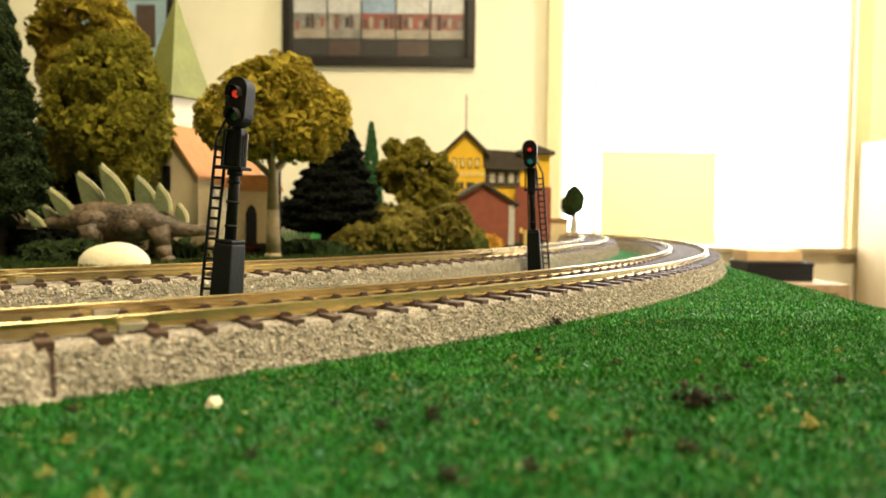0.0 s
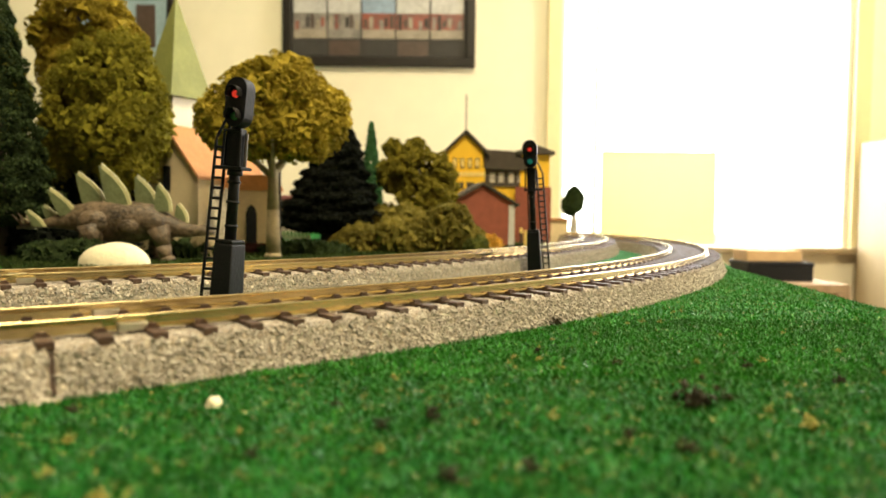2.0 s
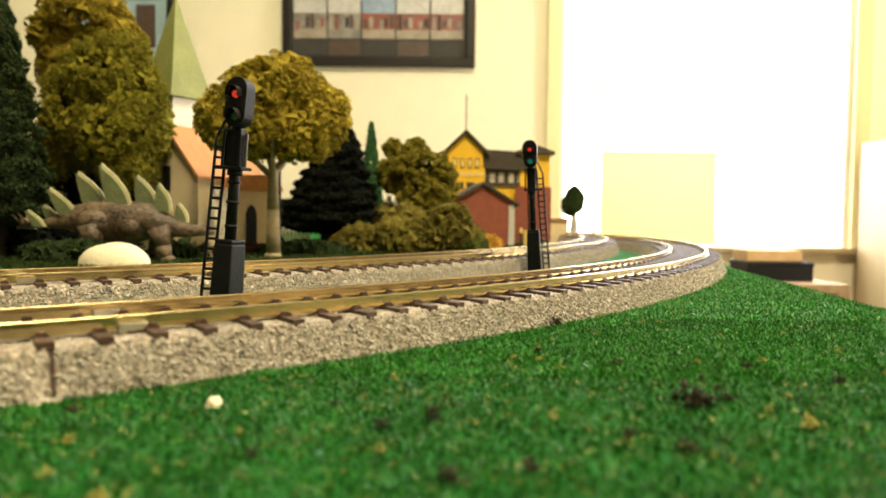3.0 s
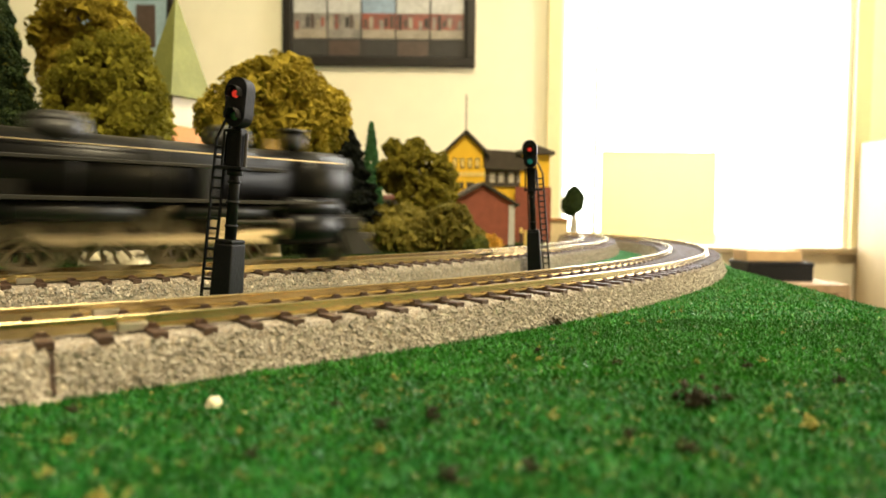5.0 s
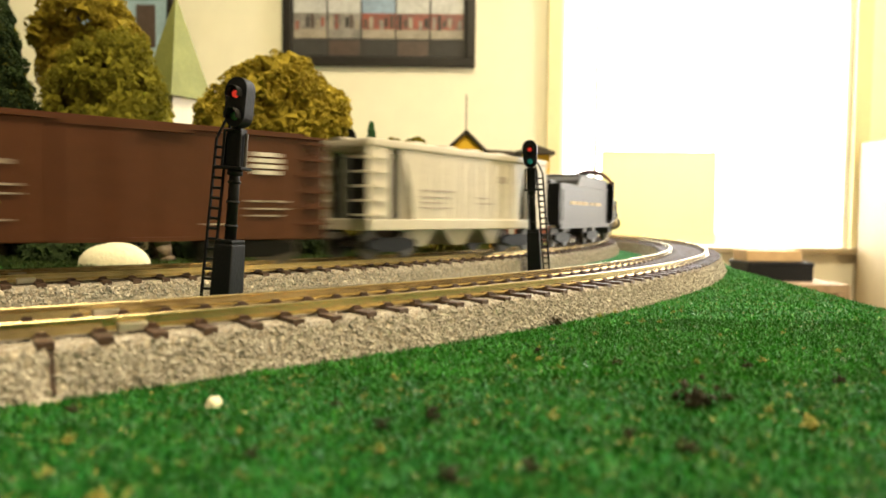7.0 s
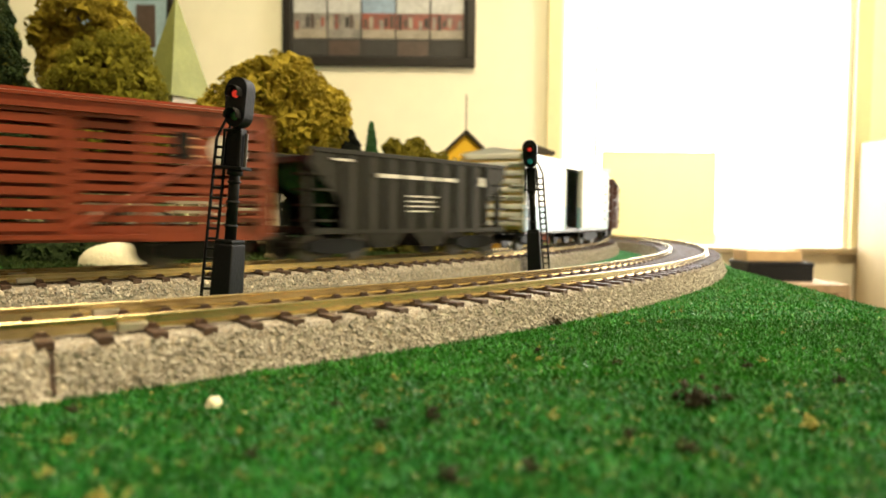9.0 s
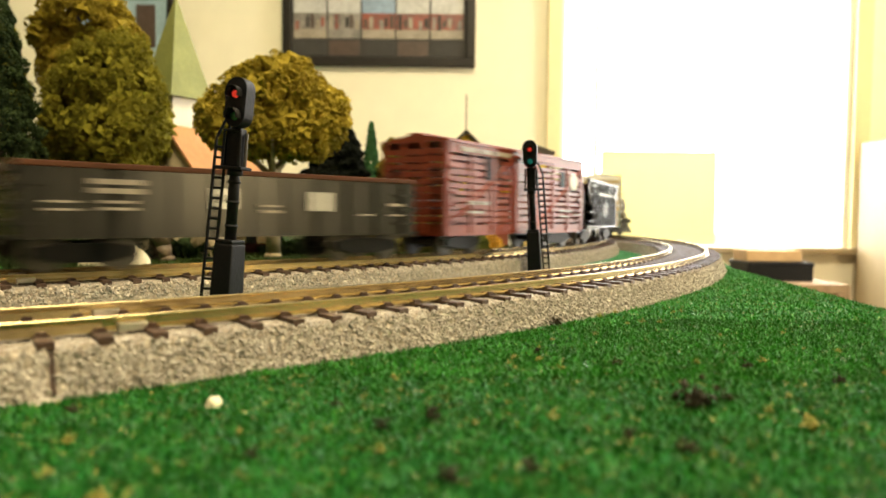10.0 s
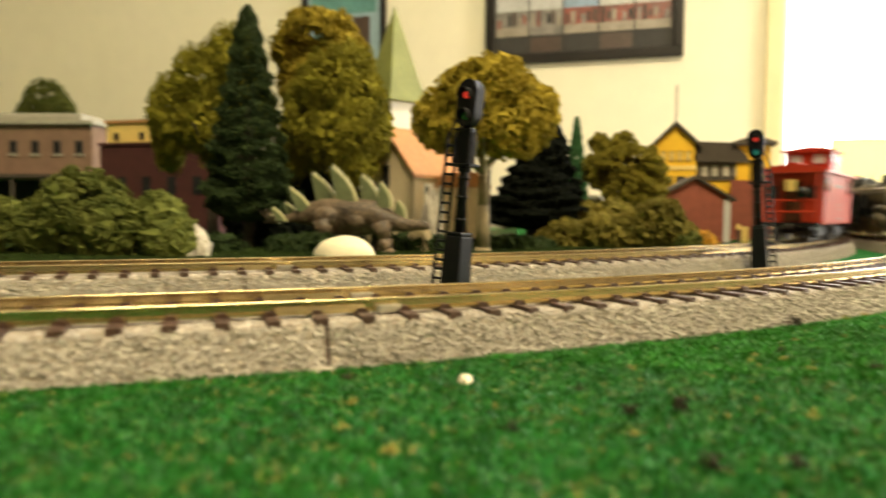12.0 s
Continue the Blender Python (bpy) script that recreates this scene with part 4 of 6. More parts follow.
# ---- pictures, window and furniture of the room ----
def wall_picture():
    p = thing("framed_picture", (-0.148, 1.6, 0.353), "dark-framed row of train photographs on the wall", "picture")
    w, h, e = 432, 330, 20
    for nm, b in (("frame", (-w / 2, w / 2, -18, 0, 0, e)), ("frame", (-w / 2, w / 2, -18, 0, h - e, h)), ("frame", (-w / 2, -w / 2 + e, -18, 0, e, h - e)), ("frame", (w / 2 - e, w / 2, -18, 0, e, h - e))):
        pbox(p, nm, M["frame"], *b, 2.0)
    pbox(p, "mount", M["mat"], -w / 2 + e, w / 2 - e, -8, 0, e, h - e, label="dark grey mount")
    x0, step = -w / 2 + 24, 77.0
    for i in range(5):
        a, b = x0 + i * step, x0 + i * step + 73
        for k, (z0, z1, mats) in enumerate(((62, 82, ("photo_tan", "photo_grey", "photo_tan", "photo_tan", "photo_tan")), (82, 118, ("photo_grey", "photo_grey", "photo_red", "photo_red", "photo_red")), (118, 165, ("photo_sky", "photo_sky", "photo_blue", "photo_sky", "photo_sky")))):
            pbox(p, "photograph", M[mats[i]], a, b, -10, -8, z0, z1)
        for b5 in range(6):
            xx = a + 4 + b5 * 11.5
            pbox(p, "photo_detail", M[("photo_red", "mat", "photo_tan", "photo_grey", "poster_dark")[(b5 * 3 + i * 2) % 5]], xx, xx + 7 + (b5 * i) % 4, -10.6, -10, 80 + (b5 * 7 + i * 3) % 9, 100 + (b5 * 5 + i * 11) % 17)
        pbox(p, "caption_card", M["poster_dark"] if i % 2 else M["mat"], a + 2, b - 2, -9.5, -8, 24, 57)
        for k, (z0, z1, mt) in enumerate(((185, 215, "photo_tan"), (215, 255, "photo_red"), (255, 300, "photo_blue"))):
            pbox(p, "photograph", M[mt], a, b, -10, -8, z0, z1)
    q = thing("framed_picture", (-0.705, 1.6, 0.30), "framed poster in pale blue, teal and orange", "picture")
    pbox(q, "mount", M["poster_blue"], -110, 82, -10, 0, 8, 400)
    for b in ((82, 95, -16, 0, 0, 400), (-125, -110, -16, 0, 0, 400), (-110, 82, -16, 0, 0, 8)):
        pbox(q, "frame", M["frame"], *b, 1.5)
    pbox(q, "dark_shape", M["poster_dark"], 12, 55, -12, -10, 90, 185)
    pbox(q, "teal_shape", M["poster_teal"], -100, 70, -11.5, -10, 195, 250)
    pbox(q, "teal_shape", M["poster_teal"], -90, -10, -11.5, -10, 60, 170)
    pbox(q, "orange_shape", M["poster_orange"], -105, 80, -11.5, -10, 285, 390)


wall_picture()


def bright_window():
    """A tall window in the north wall, with a cream sheet over part of its lower half."""
    wx0, wx1, wz0, wz1 = 0.262, 0.925, -0.045, 1.35
    for nm, b in (("wall_north_sill", (0.247, 1.25, -0.95, wz0)), ("wall_north_head", (0.247, 1.25, wz1, 1.9)), ("wall_north_side", (wx1, 1.25, wz0, wz1))):
        tagged(link(nm, boxed(b[0], b[1], 1.6, 1.7, b[2], b[3]), M["wall"]), "cream painted plaster wall", "wall", kind="structure")
    tagged(link("trim", boxed(0.232, 0.262, 1.585, 1.6, wz0, wz1), M["trim"]), "cream yellow window casing", "trim", kind="structure")
    tagged(link("trim", boxed(wx1, 0.96, 1.585, 1.6, wz0, wz1), M["trim"]), "cream yellow window casing", "trim", kind="structure")
    w = tagged(new("window_1"), "tall bright window full of daylight", "window", kind="structure")
    w.matrix_world = pose(0, 0, 0)
    part("window_sill", boxed(wx0 - 0.01, wx1 + 0.02, 1.57, 1.6, wz0 - 0.014, wz0, bevel=0.003), M["beige_metal"], w)
    part("window_frame", boxed(wx1 - 0.012, wx1, 1.6, 1.64, wz0, wz1), M["white_paint"], w)
    part("window_frame", boxed(wx0, wx0 + 0.012, 1.6, 1.64, wz0, wz1), M["white_paint"], w)
    part("mullion", boxed(0.345, 0.352, 1.61, 1.63, wz0, wz1), M["trim"], w)
    glass = bpy.data.materials.new("window_glass")
    glass.use_nodes = True
    g = glass.node_tree.nodes["Principled BSDF"]
    g.inputs["Transmission Weight"].default_value, g.inputs["Roughness"].default_value, g.inputs["IOR"].default_value = 1.0, 0.02, 1.45
    pane = part("pane", boxed(wx0 + 0.012, wx1 - 0.012, 1.64, 1.643, wz0, wz1), glass, w)
    pane.visible_shadow = False
    sheet = bpy.data.materials.new("cream_sheet")
    sheet.use_nodes = True
    nt = sheet.node_tree
    tr = nt.nodes.new("ShaderNodeBsdfTranslucent")
    tr.inputs[0].default_value = (0.62, 0.58, 0.36, 1)
    mx = nt.nodes.new("ShaderNodeMixShader")
    mx.inputs[0].default_value = 0.6
    nt.nodes["Principled BSDF"].inputs["Base Color"].default_value = (0.62, 0.58, 0.38, 1)
    nt.links.new(nt.nodes["Principled BSDF"].outputs[0], mx.inputs[1])
    nt.links.new(tr.outputs[0], mx.inputs[2])
    nt.links.new(mx.outputs[0], nt.nodes["Material Output"].inputs[0])
    blind = thing("paper_blind", (0.4925, 1.606, wz0), "cream paper sheet over the lower window", "blind")
    part("sheet", boxed(-0.1325, 0.1325, -0.0008, 0.0008, 0.002, 0.212), sheet, blind)
    part("top_batten", boxed(-0.1325, 0.1325, -0.0016, 0.0016, 0.212, 0.216), sheet, blind)
    sky = bpy.data.materials.new("bright_daylight")
    sky.use_nodes = True
    n = sky.node_tree
    em = n.nodes.new("ShaderNodeEmission")
    em.inputs[0].default_value, em.inputs[1].default_value = (1.0, 0.99, 0.95, 1), 1.6
    n.links.new(em.outputs[0], n.nodes["Material Output"].inputs[0])
    tagged(link("backdrop", boxed(-0.3, 1.7, 1.98, 2.0, -0.5, 1.9), sky), "plain white daylight outside the window", "sky", kind="structure")


bright_window()


def furniture():
    c = thing("filing_cabinet", (1.04, 1.42, -0.95), "beige metal filing cabinet beside the window", "cabinet")
    pbox(c, "body", M["beige_metal"], -110, 90, -100, 150, 0, 1140, 4)
    for i in range(4):
        d = pbox(c, "drawer", M["beige_metal"], -104, 84, -112, -100, 40 + i * 275, 300 + i * 275, 2)
        pbox(d, "handle", M["frame"], -24, 40, -122, -112, 185 + i * 275, 197 + i * 275, 2)
    s = thing("low_shelf", (0.6, 1.25, -0.95), "dark wooden shelf stand below the window", "shelf")
    for x in (-80, 60):
        pbox(s, "side", M["wood"], x, x + 20, -90, 90, 0, 845)
    for z in (100, 450, 845):
        pbox(s, "board", M["wood"], -80, 80, -90, 90, z, z + 15, 1)
    b = thing("black_case", (0.588, 1.25, -0.09), "flat black case on the shelf stand", "case")
    pbox(b, "body", M["black"], -58, 56, -40, 40, 0, 34, 2)
    pbox(b, "lid", M["black"], -59, 57, -41, 41, 26, 33, 1.5)
    k = thing("cardboard_box", (0.582, 1.25, -0.0555), "small brown cardboard box on a black case", "box")
    pbox(k, "carton", M["card"], -50, 46, -30, 30, 0, 19, 1)
    pbox(k, "tape", M["trim"], -50.5, 46.5, -6, 6, 19, 19.5)


furniture()
tagged(link("ceiling_lamp", boxed(-0.01, 0.53, -0.47, 0.07, 1.56, 1.9, bevel=0.01), M["white_paint"]), "plain white ceiling lamp housing", "ceiling lamp")


# ---- the green mat: fibres, straw bits, crumbs and pebbles ----
def fibres(name, count, area, height, width, mat, seed, flat=0.0, inside=False):
    """Short upright slivers scattered on the mat; area: x0, x1, y0, y1 in millimetres."""
    rng = np.random.default_rng(seed)
    x = rng.uniform(area[0], area[1], count)
    y = area[2] + (area[3] - area[2]) * rng.uniform(0, 1, count) ** 1.25
    # nothing grows under the roadbeds, or past the table's edge
    keep = np.ones(count, bool)
    for start, bend, R in (NEAR, FAR):
        cx = (start[0] + bend * math.cos(HEADING) - R * math.sin(HEADING)) * 1000
        cy = (start[1] + bend * math.sin(HEADING) + R * math.cos(HEADING)) * 1000
        r = np.hypot(x - cx, y - cy) - (R - CENTRE) * 1000
        along = (x - cx) * math.cos(HEADING) + (y - cy) * math.sin(HEADING)
        across = (cx - x) * -math.sin(HEADING) + (cy - y) * math.cos(HEADING)
        d = np.where(along > 0, r, across - (R - CENTRE) * 1000)
        keep &= (d < -18.5) if inside else (np.abs(d) > 18.0)
    keep &= x < 99 + 0.14 * y
    x, y = x[keep], y[keep]
    n = len(x)
    a = rng.uniform(0, 2 * math.pi, n)
    hgt = height * rng.uniform(0.35, 1.0, n) * (1 - flat)
    lean = height * (0.55 + flat) * rng.normal(0, 1, (n, 2))
    w = width * rng.uniform(0.6, 1.2, n)
    z = GROUND * 1000
    v = np.zeros((n, 3, 3))
    v[:, 0] = np.stack([x - w * np.cos(a), y - w * np.sin(a), np.full(n, z - 0.05)], 1)
    v[:, 1] = np.stack([x + w * np.cos(a), y + w * np.sin(a), np.full(n, z + 0.05)], 1)
    v[:, 2] = np.stack([x + lean[:, 0], y + lean[:, 1], z + hgt + 0.1], 1)
    o = from_data(name, v.reshape(-1, 3) * K, np.arange(3 * n).reshape(-1, 3), mat)
    return o


tagged(fibres("grass_fibres", 190000, (-120, 130, 22, 175), 0.85, 0.17, M["blade"], 61), "short green flock fibres of the grass mat", "grass", kind="stuff")
tagged(fibres("grass_fibres", 90000, (-40, 152, 110, 370), 1.0, 0.22, M["blade"], 62), "short green flock fibres of the grass mat", "grass", kind="stuff")
tagged(fibres("ground_cover", 110000, (-460, 90, 200, 640), 2.4, 0.7, M["loop_turf"], 63, inside=True), "dark olive ground cover inside the loop", "grass", kind="stuff")
tagged(fibres("straw_bits", 17000, (-120, 140, 30, 300), 0.9, 0.22, M["strawfibre"], 64, 0.5), "scattered straw-coloured bits in the grass mat", "straw", kind="stuff")


def crumbs(name, spots, mat, seed, label):
    """Loose little heaps of grains, one at each spot (x, y, size)."""
    rng = np.random.default_rng(seed)
    pts, sizes = [], []
    for x, y, size in spots:
        p = rng.normal(0, 0.42, (40, 3)) * size
        p[:, 2] = np.abs(p[:, 2]) * 1.1 + 0.3
        pts.append(p + np.array([x, y, GROUND * 1000]))
        sizes.append(rng.uniform(0.2, 0.5, 40) * size * 0.5)
    v, f = flakes(np.concatenate(pts) * K, np.concatenate(sizes) * K, rng)
    tagged(from_data(name, v, f, mat), label, "clump", kind="stuff")


CRUMBS = [(-1, 87, 1.5), (-7, 83, 1.3), (35, 94, 3.4), (45, 84, 2.4), (14, 87, 1.4), (30, 120, 1.0), (26.5, 164, 2.2), (-41, 76, 1.6), (40, 97, 1.2), (22, 80, 1.1), (27, 75, 1.4), (33, 150, 1.1), (52, 118, 1.2), (1, 66, 1.6), (-38, 66, 1.4), (60, 150, 1.0), (18, 130, 0.9), (-14, 92, 0.9), (62, 108, 1.3), (-6, 100, 0.8), (-20, 72, 1.0), (9, 69, 1.1), (-47, 88, 1.0), (-30, 60, 1.8)]
STRAW = [c for i, c in enumerate(CRUMBS) if i % 4 == 3 or i in (4, 14)]
crumbs("turf_clumps", [c for c in CRUMBS if c not in STRAW], M["debris"], 71, "small dark brown clumps on the grass mat")
SCATTER = random.Random(75)
TUFTS = [(SCATTER.uniform(-30, 78), SCATTER.uniform(72, 215), SCATTER.uniform(0.4, 0.9)) for _ in range(46)]
crumbs("straw_clumps", [(x, y, z * 0.6) for x, y, z in STRAW] + [c for c in TUFTS if c[1] < 95 + 1.1 * c[0] + 40], M["strawfibre"], 72, "small straw-coloured clumps on the grass mat")
stone("pebble", -30.3, 92, 1.1, 0.9, 1.3, M["egg"], 5, "tiny cream pebble on the grass mat", "pebble", 0.3, 40)
stone("pebble", -53.5, 92.5, 2.4, 0.8, 0.7, M["rock"], 6, "thin pale sliver of stone on the mat", "pebble", 0.3, 30)


# ---- rolling stock, in millimetres; x forward, z from the rail's top ----
def truck(parent, x, n=2):
    """A four-wheeled bogie with side frames, springs and bolster."""
    b = pbox(parent, "bogie", M["black"], x - 5, x + 5, -8, 8, 4.5, 7.0, 0.5)
    for side in (-1, 1):
        f = pprism(b, "side_frame", M["black"], [(x - 13, 4.2), (x - 9, 3.4), (x - 5, 2.6), (x + 5, 2.6), (x + 9, 3.4), (x + 13, 4.2), (x + 13, 6.6), (x + 6, 7.8), (x - 6, 7.8), (x - 13, 6.6)], side * 10.2 - 0.9, side * 10.2 + 0.9)
    for dx in (-10, 10):
        bm = bmesh.new()
        for side in (-1, 1):
            rod(bm, ((x + dx) * K, side * 7.0 * K, 5.4 * K), ((x + dx) * K, side * 9.0 * K, 5.4 * K), 5.4 * K, 5.2 * K, 20)
        rod(bm, ((x + dx) * K, -7 * K, 5.4 * K), ((x + dx) * K, 7 * K, 5.4 * K), 1.2 * K, None, 8)
        part("wheelset", bm, M["wheel"], b)


def coupler(parent, x, sign):
    pbox(parent, "coupler", M["wheel"], min(x, x + sign * 6), max(x, x + sign * 6), -1.4, 1.4, 7.2, 9.6, 0.5)


def car(name, label, rear, front, category="railway car"):
    c = thing(name, (0, 0, 0), label, category, "cars of the train")
    half = (front - rear) / 2
    WAGONS.append((c, rear, front))
    return c, half


def ladders(parent, half, y, z0, z1, mat):
    for sx in (-1, 1):
        for side in (-1, 1):
            n = int((z1 - z0) / 5)
            for i in range(n):
                z = z0 + 2.5 + i * 5
                a, b = sorted((sx * (half - 1.5), sx * (half - 8.5)))
                pbox(parent, "ladder_rung", mat, a, b, side * y - 0.8, side * y + 0.8, z, z + 0.8)
            for i in range(n):
                z = z0 + 2.5 + i * 5
                a, b = sorted((sx * half, sx * (half + 1.4)))
                pbox(parent, "end_rung", mat, a, b, side * (y - 8) - 3.5 if side > 0 else -y + 0.5, side * (y - 8) + 3.5 if side > 0 else -y + 7.5, z, z + 0.8)


def bars(parent, mat, y, rows):
    """Lettering that cannot be read: thin bars on the sides."""
    for x0, x1, z0, z1 in rows:
        for side in (-1, 1):
            a, b = (x0, x1) if side < 0 else (-x1, -x0)
            pbox(parent, "lettering_bar", mat, a, b, side * y - 0.15, side * y + 0.15, z0, z1)


def running_board(parent, half, z, mat):
    pbox(parent, "roof_walk", mat, -half, half, -3, 3, z, z + 0.8)


def covered_hopper():
    c, h = car("covered_hopper", "pale grey covered hopper car with dark end bays", 426, 550)
    k = h - 2
    pprism(c, "body", M["grey_hopper"], [(-k + 24, 12), (k - 24, 12), (k - 22, 26), (k - 17, 40.5), (-k + 17, 40.5), (-k + 22, 26)], -15.2, 15.2)
    pbox(c, "side_sill", M["grey_hopper"], -k, k, -16, 16, 10.5, 14.5, 0.4)
    pbox(c, "roof", M["grey_hopper"], -k, k, -16, 16, 39.5, 42.5, 0.8)
    running_board(c, k, 42.5, M["grey_hopper"])
    for sx in (-1, 1):
        for side in (-1, 1):
            a, b = sorted((sx * (k - 11), sx * k))
            pbox(c, "end_panel", M["grey_hopper"], a, b, side * 14.9 - 0.5, side * 14.9 + 0.5, 14, 40, 0.2)
            a, b = sorted((sx * (k - 18), sx * (k - 16.4)))
            pbox(c, "post", M["grey_hopper"], a, b, side * 14.6 - 0.8, side * 14.6 + 0.8, 14, 40)
        pbox(c, "end_sheet", M["black_car"], *sorted((sx * (k - 18), sx * (k - 16))), -14, 14, 12, 38)
    for x in (-28, -9, 9, 28):
        pbox(c, "hatch", M["grey_hopper"], x - 4, x + 4, -11, -4, 42.5, 44, 0.4)
    for x in (-26, 0, 26):
        pprism(c, "outlet", M["grey_hopper"], [(x - 12, 12), (x + 12, 12), (x + 4, 4), (x - 4, 4)], -9, 9)
    ladders(c, k, 15.5, 13, 40, M["grey_hopper"])
    for i in range(9):
        x = -30 + i * 7.5
        for side in (-1, 1):
            pbox(c, "panel_seam", M["grey_hopper"], x - 0.25, x + 0.25, side * 15.25 - 0.1, side * 15.25 + 0.1, 15, 39.5)
    bars(c, M["faded_lettering"], 15.3, [(-32, -26, 25, 25.7), (-24, -12, 25, 25.7), (-32, -14, 22.6, 23.2), (-32, -18, 20.6, 21.1), (-32, -14, 18.6, 19.1), (4, 12, 23, 23.6), (4, 16, 20.8, 21.3), (20, 26, 30, 33)])
    truck(c, -h + 19), truck(c, h - 19)
    coupler(c, h - 2, 1), coupler(c, -h + 2, -1)


def roof_outline(w, z, rise):
    return [(-w, z), (w, z), (w, z + 0.8), (0, z + rise), (-w, z + 0.8)]


def ribs(parent, half, width, z0, z1, mat, n=7):
    for sx in (-1, 1):
        for i in range(n):
            z = z0 + (z1 - z0) * (i + 0.5) / n
            a, b = sorted((sx * half, sx * (half + 1.0)))
            pbox(parent, "end_rib", mat, a, b, -width + 1, width - 1, z - 1.2, z + 1.2, 0.5)


def brown_boxcar():
    c, h = car("boxcar", "dark brown boxcar with white lettering", 274, 414)
    k = h - 3
    pbox(c, "body", M["brown_car"], -k, k, -15.6, 15.6, 8, 39.4, 0.4)
    xprism(c, "roof", M["brown_car"], roof_outline(16.4, 39.4, 2.6), -k - 0.6, k + 0.6)
    running_board(c, k, 41.8, M["brown_car"])
    d = pbox(c, "door", M["brown_car"], -10, 10, -16.6, -15.6, 9, 38.6, 0.3)
    pbox(c, "door", M["brown_car"], -10, 10, 15.6, 16.6, 9, 38.6, 0.3)
    for z in (8.6, 38.9):
        pbox(c, "door_track", M["brown_car"], -10, 24, -17, -15.6, z - 0.6, z + 0.6)
    for i in range(12):
        x = -k + 5 + i * (2 * k - 10) / 11
        if abs(x) > 11:
            for side in (-1, 1):
                pbox(c, "seam", M["brown_car"], x - 0.4, x + 0.4, side * 15.75 - 0.2, side * 15.75 + 0.2, 9, 39)
    ribs(c, k, 15, 10, 40, M["brown_car"], 8)
    ladders(c, k, 16.2, 10, 40, M["brown_car"])
    bars(c, M["faded_lettering"], 15.95, [(-54, -46, 27.5, 28.7), (-44, -36, 27.5, 28.7), (-34, -20, 27.5, 28.7), (-40, -30, 22.2, 22.8), (-28, -18, 22.2, 22.8), (-40, -18, 20, 20.5), (-40, -24, 17.9, 18.4), (-38, -20, 13.5, 14), (41, 47, 19.4, 20.0), (49, 54, 19.4, 20.0), (41, 54, 17.2, 17.7), (41, 52, 15.1, 15.6), (28, 35, 12.5, 13)])
    bars(c, M["lettering"], 15.95, [(43, 51, 33.2, 34.4), (42.3, 51.7, 31.4, 32.6), (42.3, 51.7, 29.6, 30.8), (43, 51, 27.8, 29.0)])
    truck(c, -h + 24), truck(c, h - 24)
    coupler(c, h - 3, 1), coupler(c, -h + 3, -1)


def white_boxcar():
    c, h = car("boxcar", "white and pale blue boxcar with an open door", 126, 266)
    k = h - 3
    z = 9
    pbox(c, "floor", M["black_car"], -k, k, -15, 15, 8, 10)
    for side in (-1, 1):
        for a, b in ((-k, -12), (12, k)):
            y0, y1 = sorted((side * 14.2, side * 15.6))
            pbox(c, "lower_side", M["blue_car"], a, b, y0, y1, 9, 21, label="pale blue lower side")
            pbox(c, "upper_side", M["white_car"], a, b, y0, y1, 21, 44, label="white upper side")
        y0, y1 = sorted((side * 14.2, side * 15.6))
        pbox(c, "lintel", M["white_car"], -12, 12, y0, y1, 41, 44)
        y0, y1 = sorted((side * 15.8, side * 16.8))
        d = pbox(c, "door", M["white_car"], 12.5, 35, y0, y1, 10, 42, 0.4, "white sliding door pushed open")
    for sx in (-1, 1):
        a, b = sorted((sx * (k - 1.2), sx * k))
        pbox(c, "end_wall", M["pale_yellow"] if sx < 0 else M["white_car"], a, b, -15.6, 15.6, 9, 46, label="ribbed end wall")
    xprism(c, "roof", M["white_car"], roof_outline(16.2, 44, 3.6), -k - 0.6, k + 0.6)
    ribs(c, k, 15, 11, 45, M["white_paint"], 9)
    ladders(c, k, 16.2, 12, 42, M["white_car"])
    truck(c, -h + 24), truck(c, h - 24)
    coupler(c, h - 3, 1), coupler(c, -h + 3, -1)


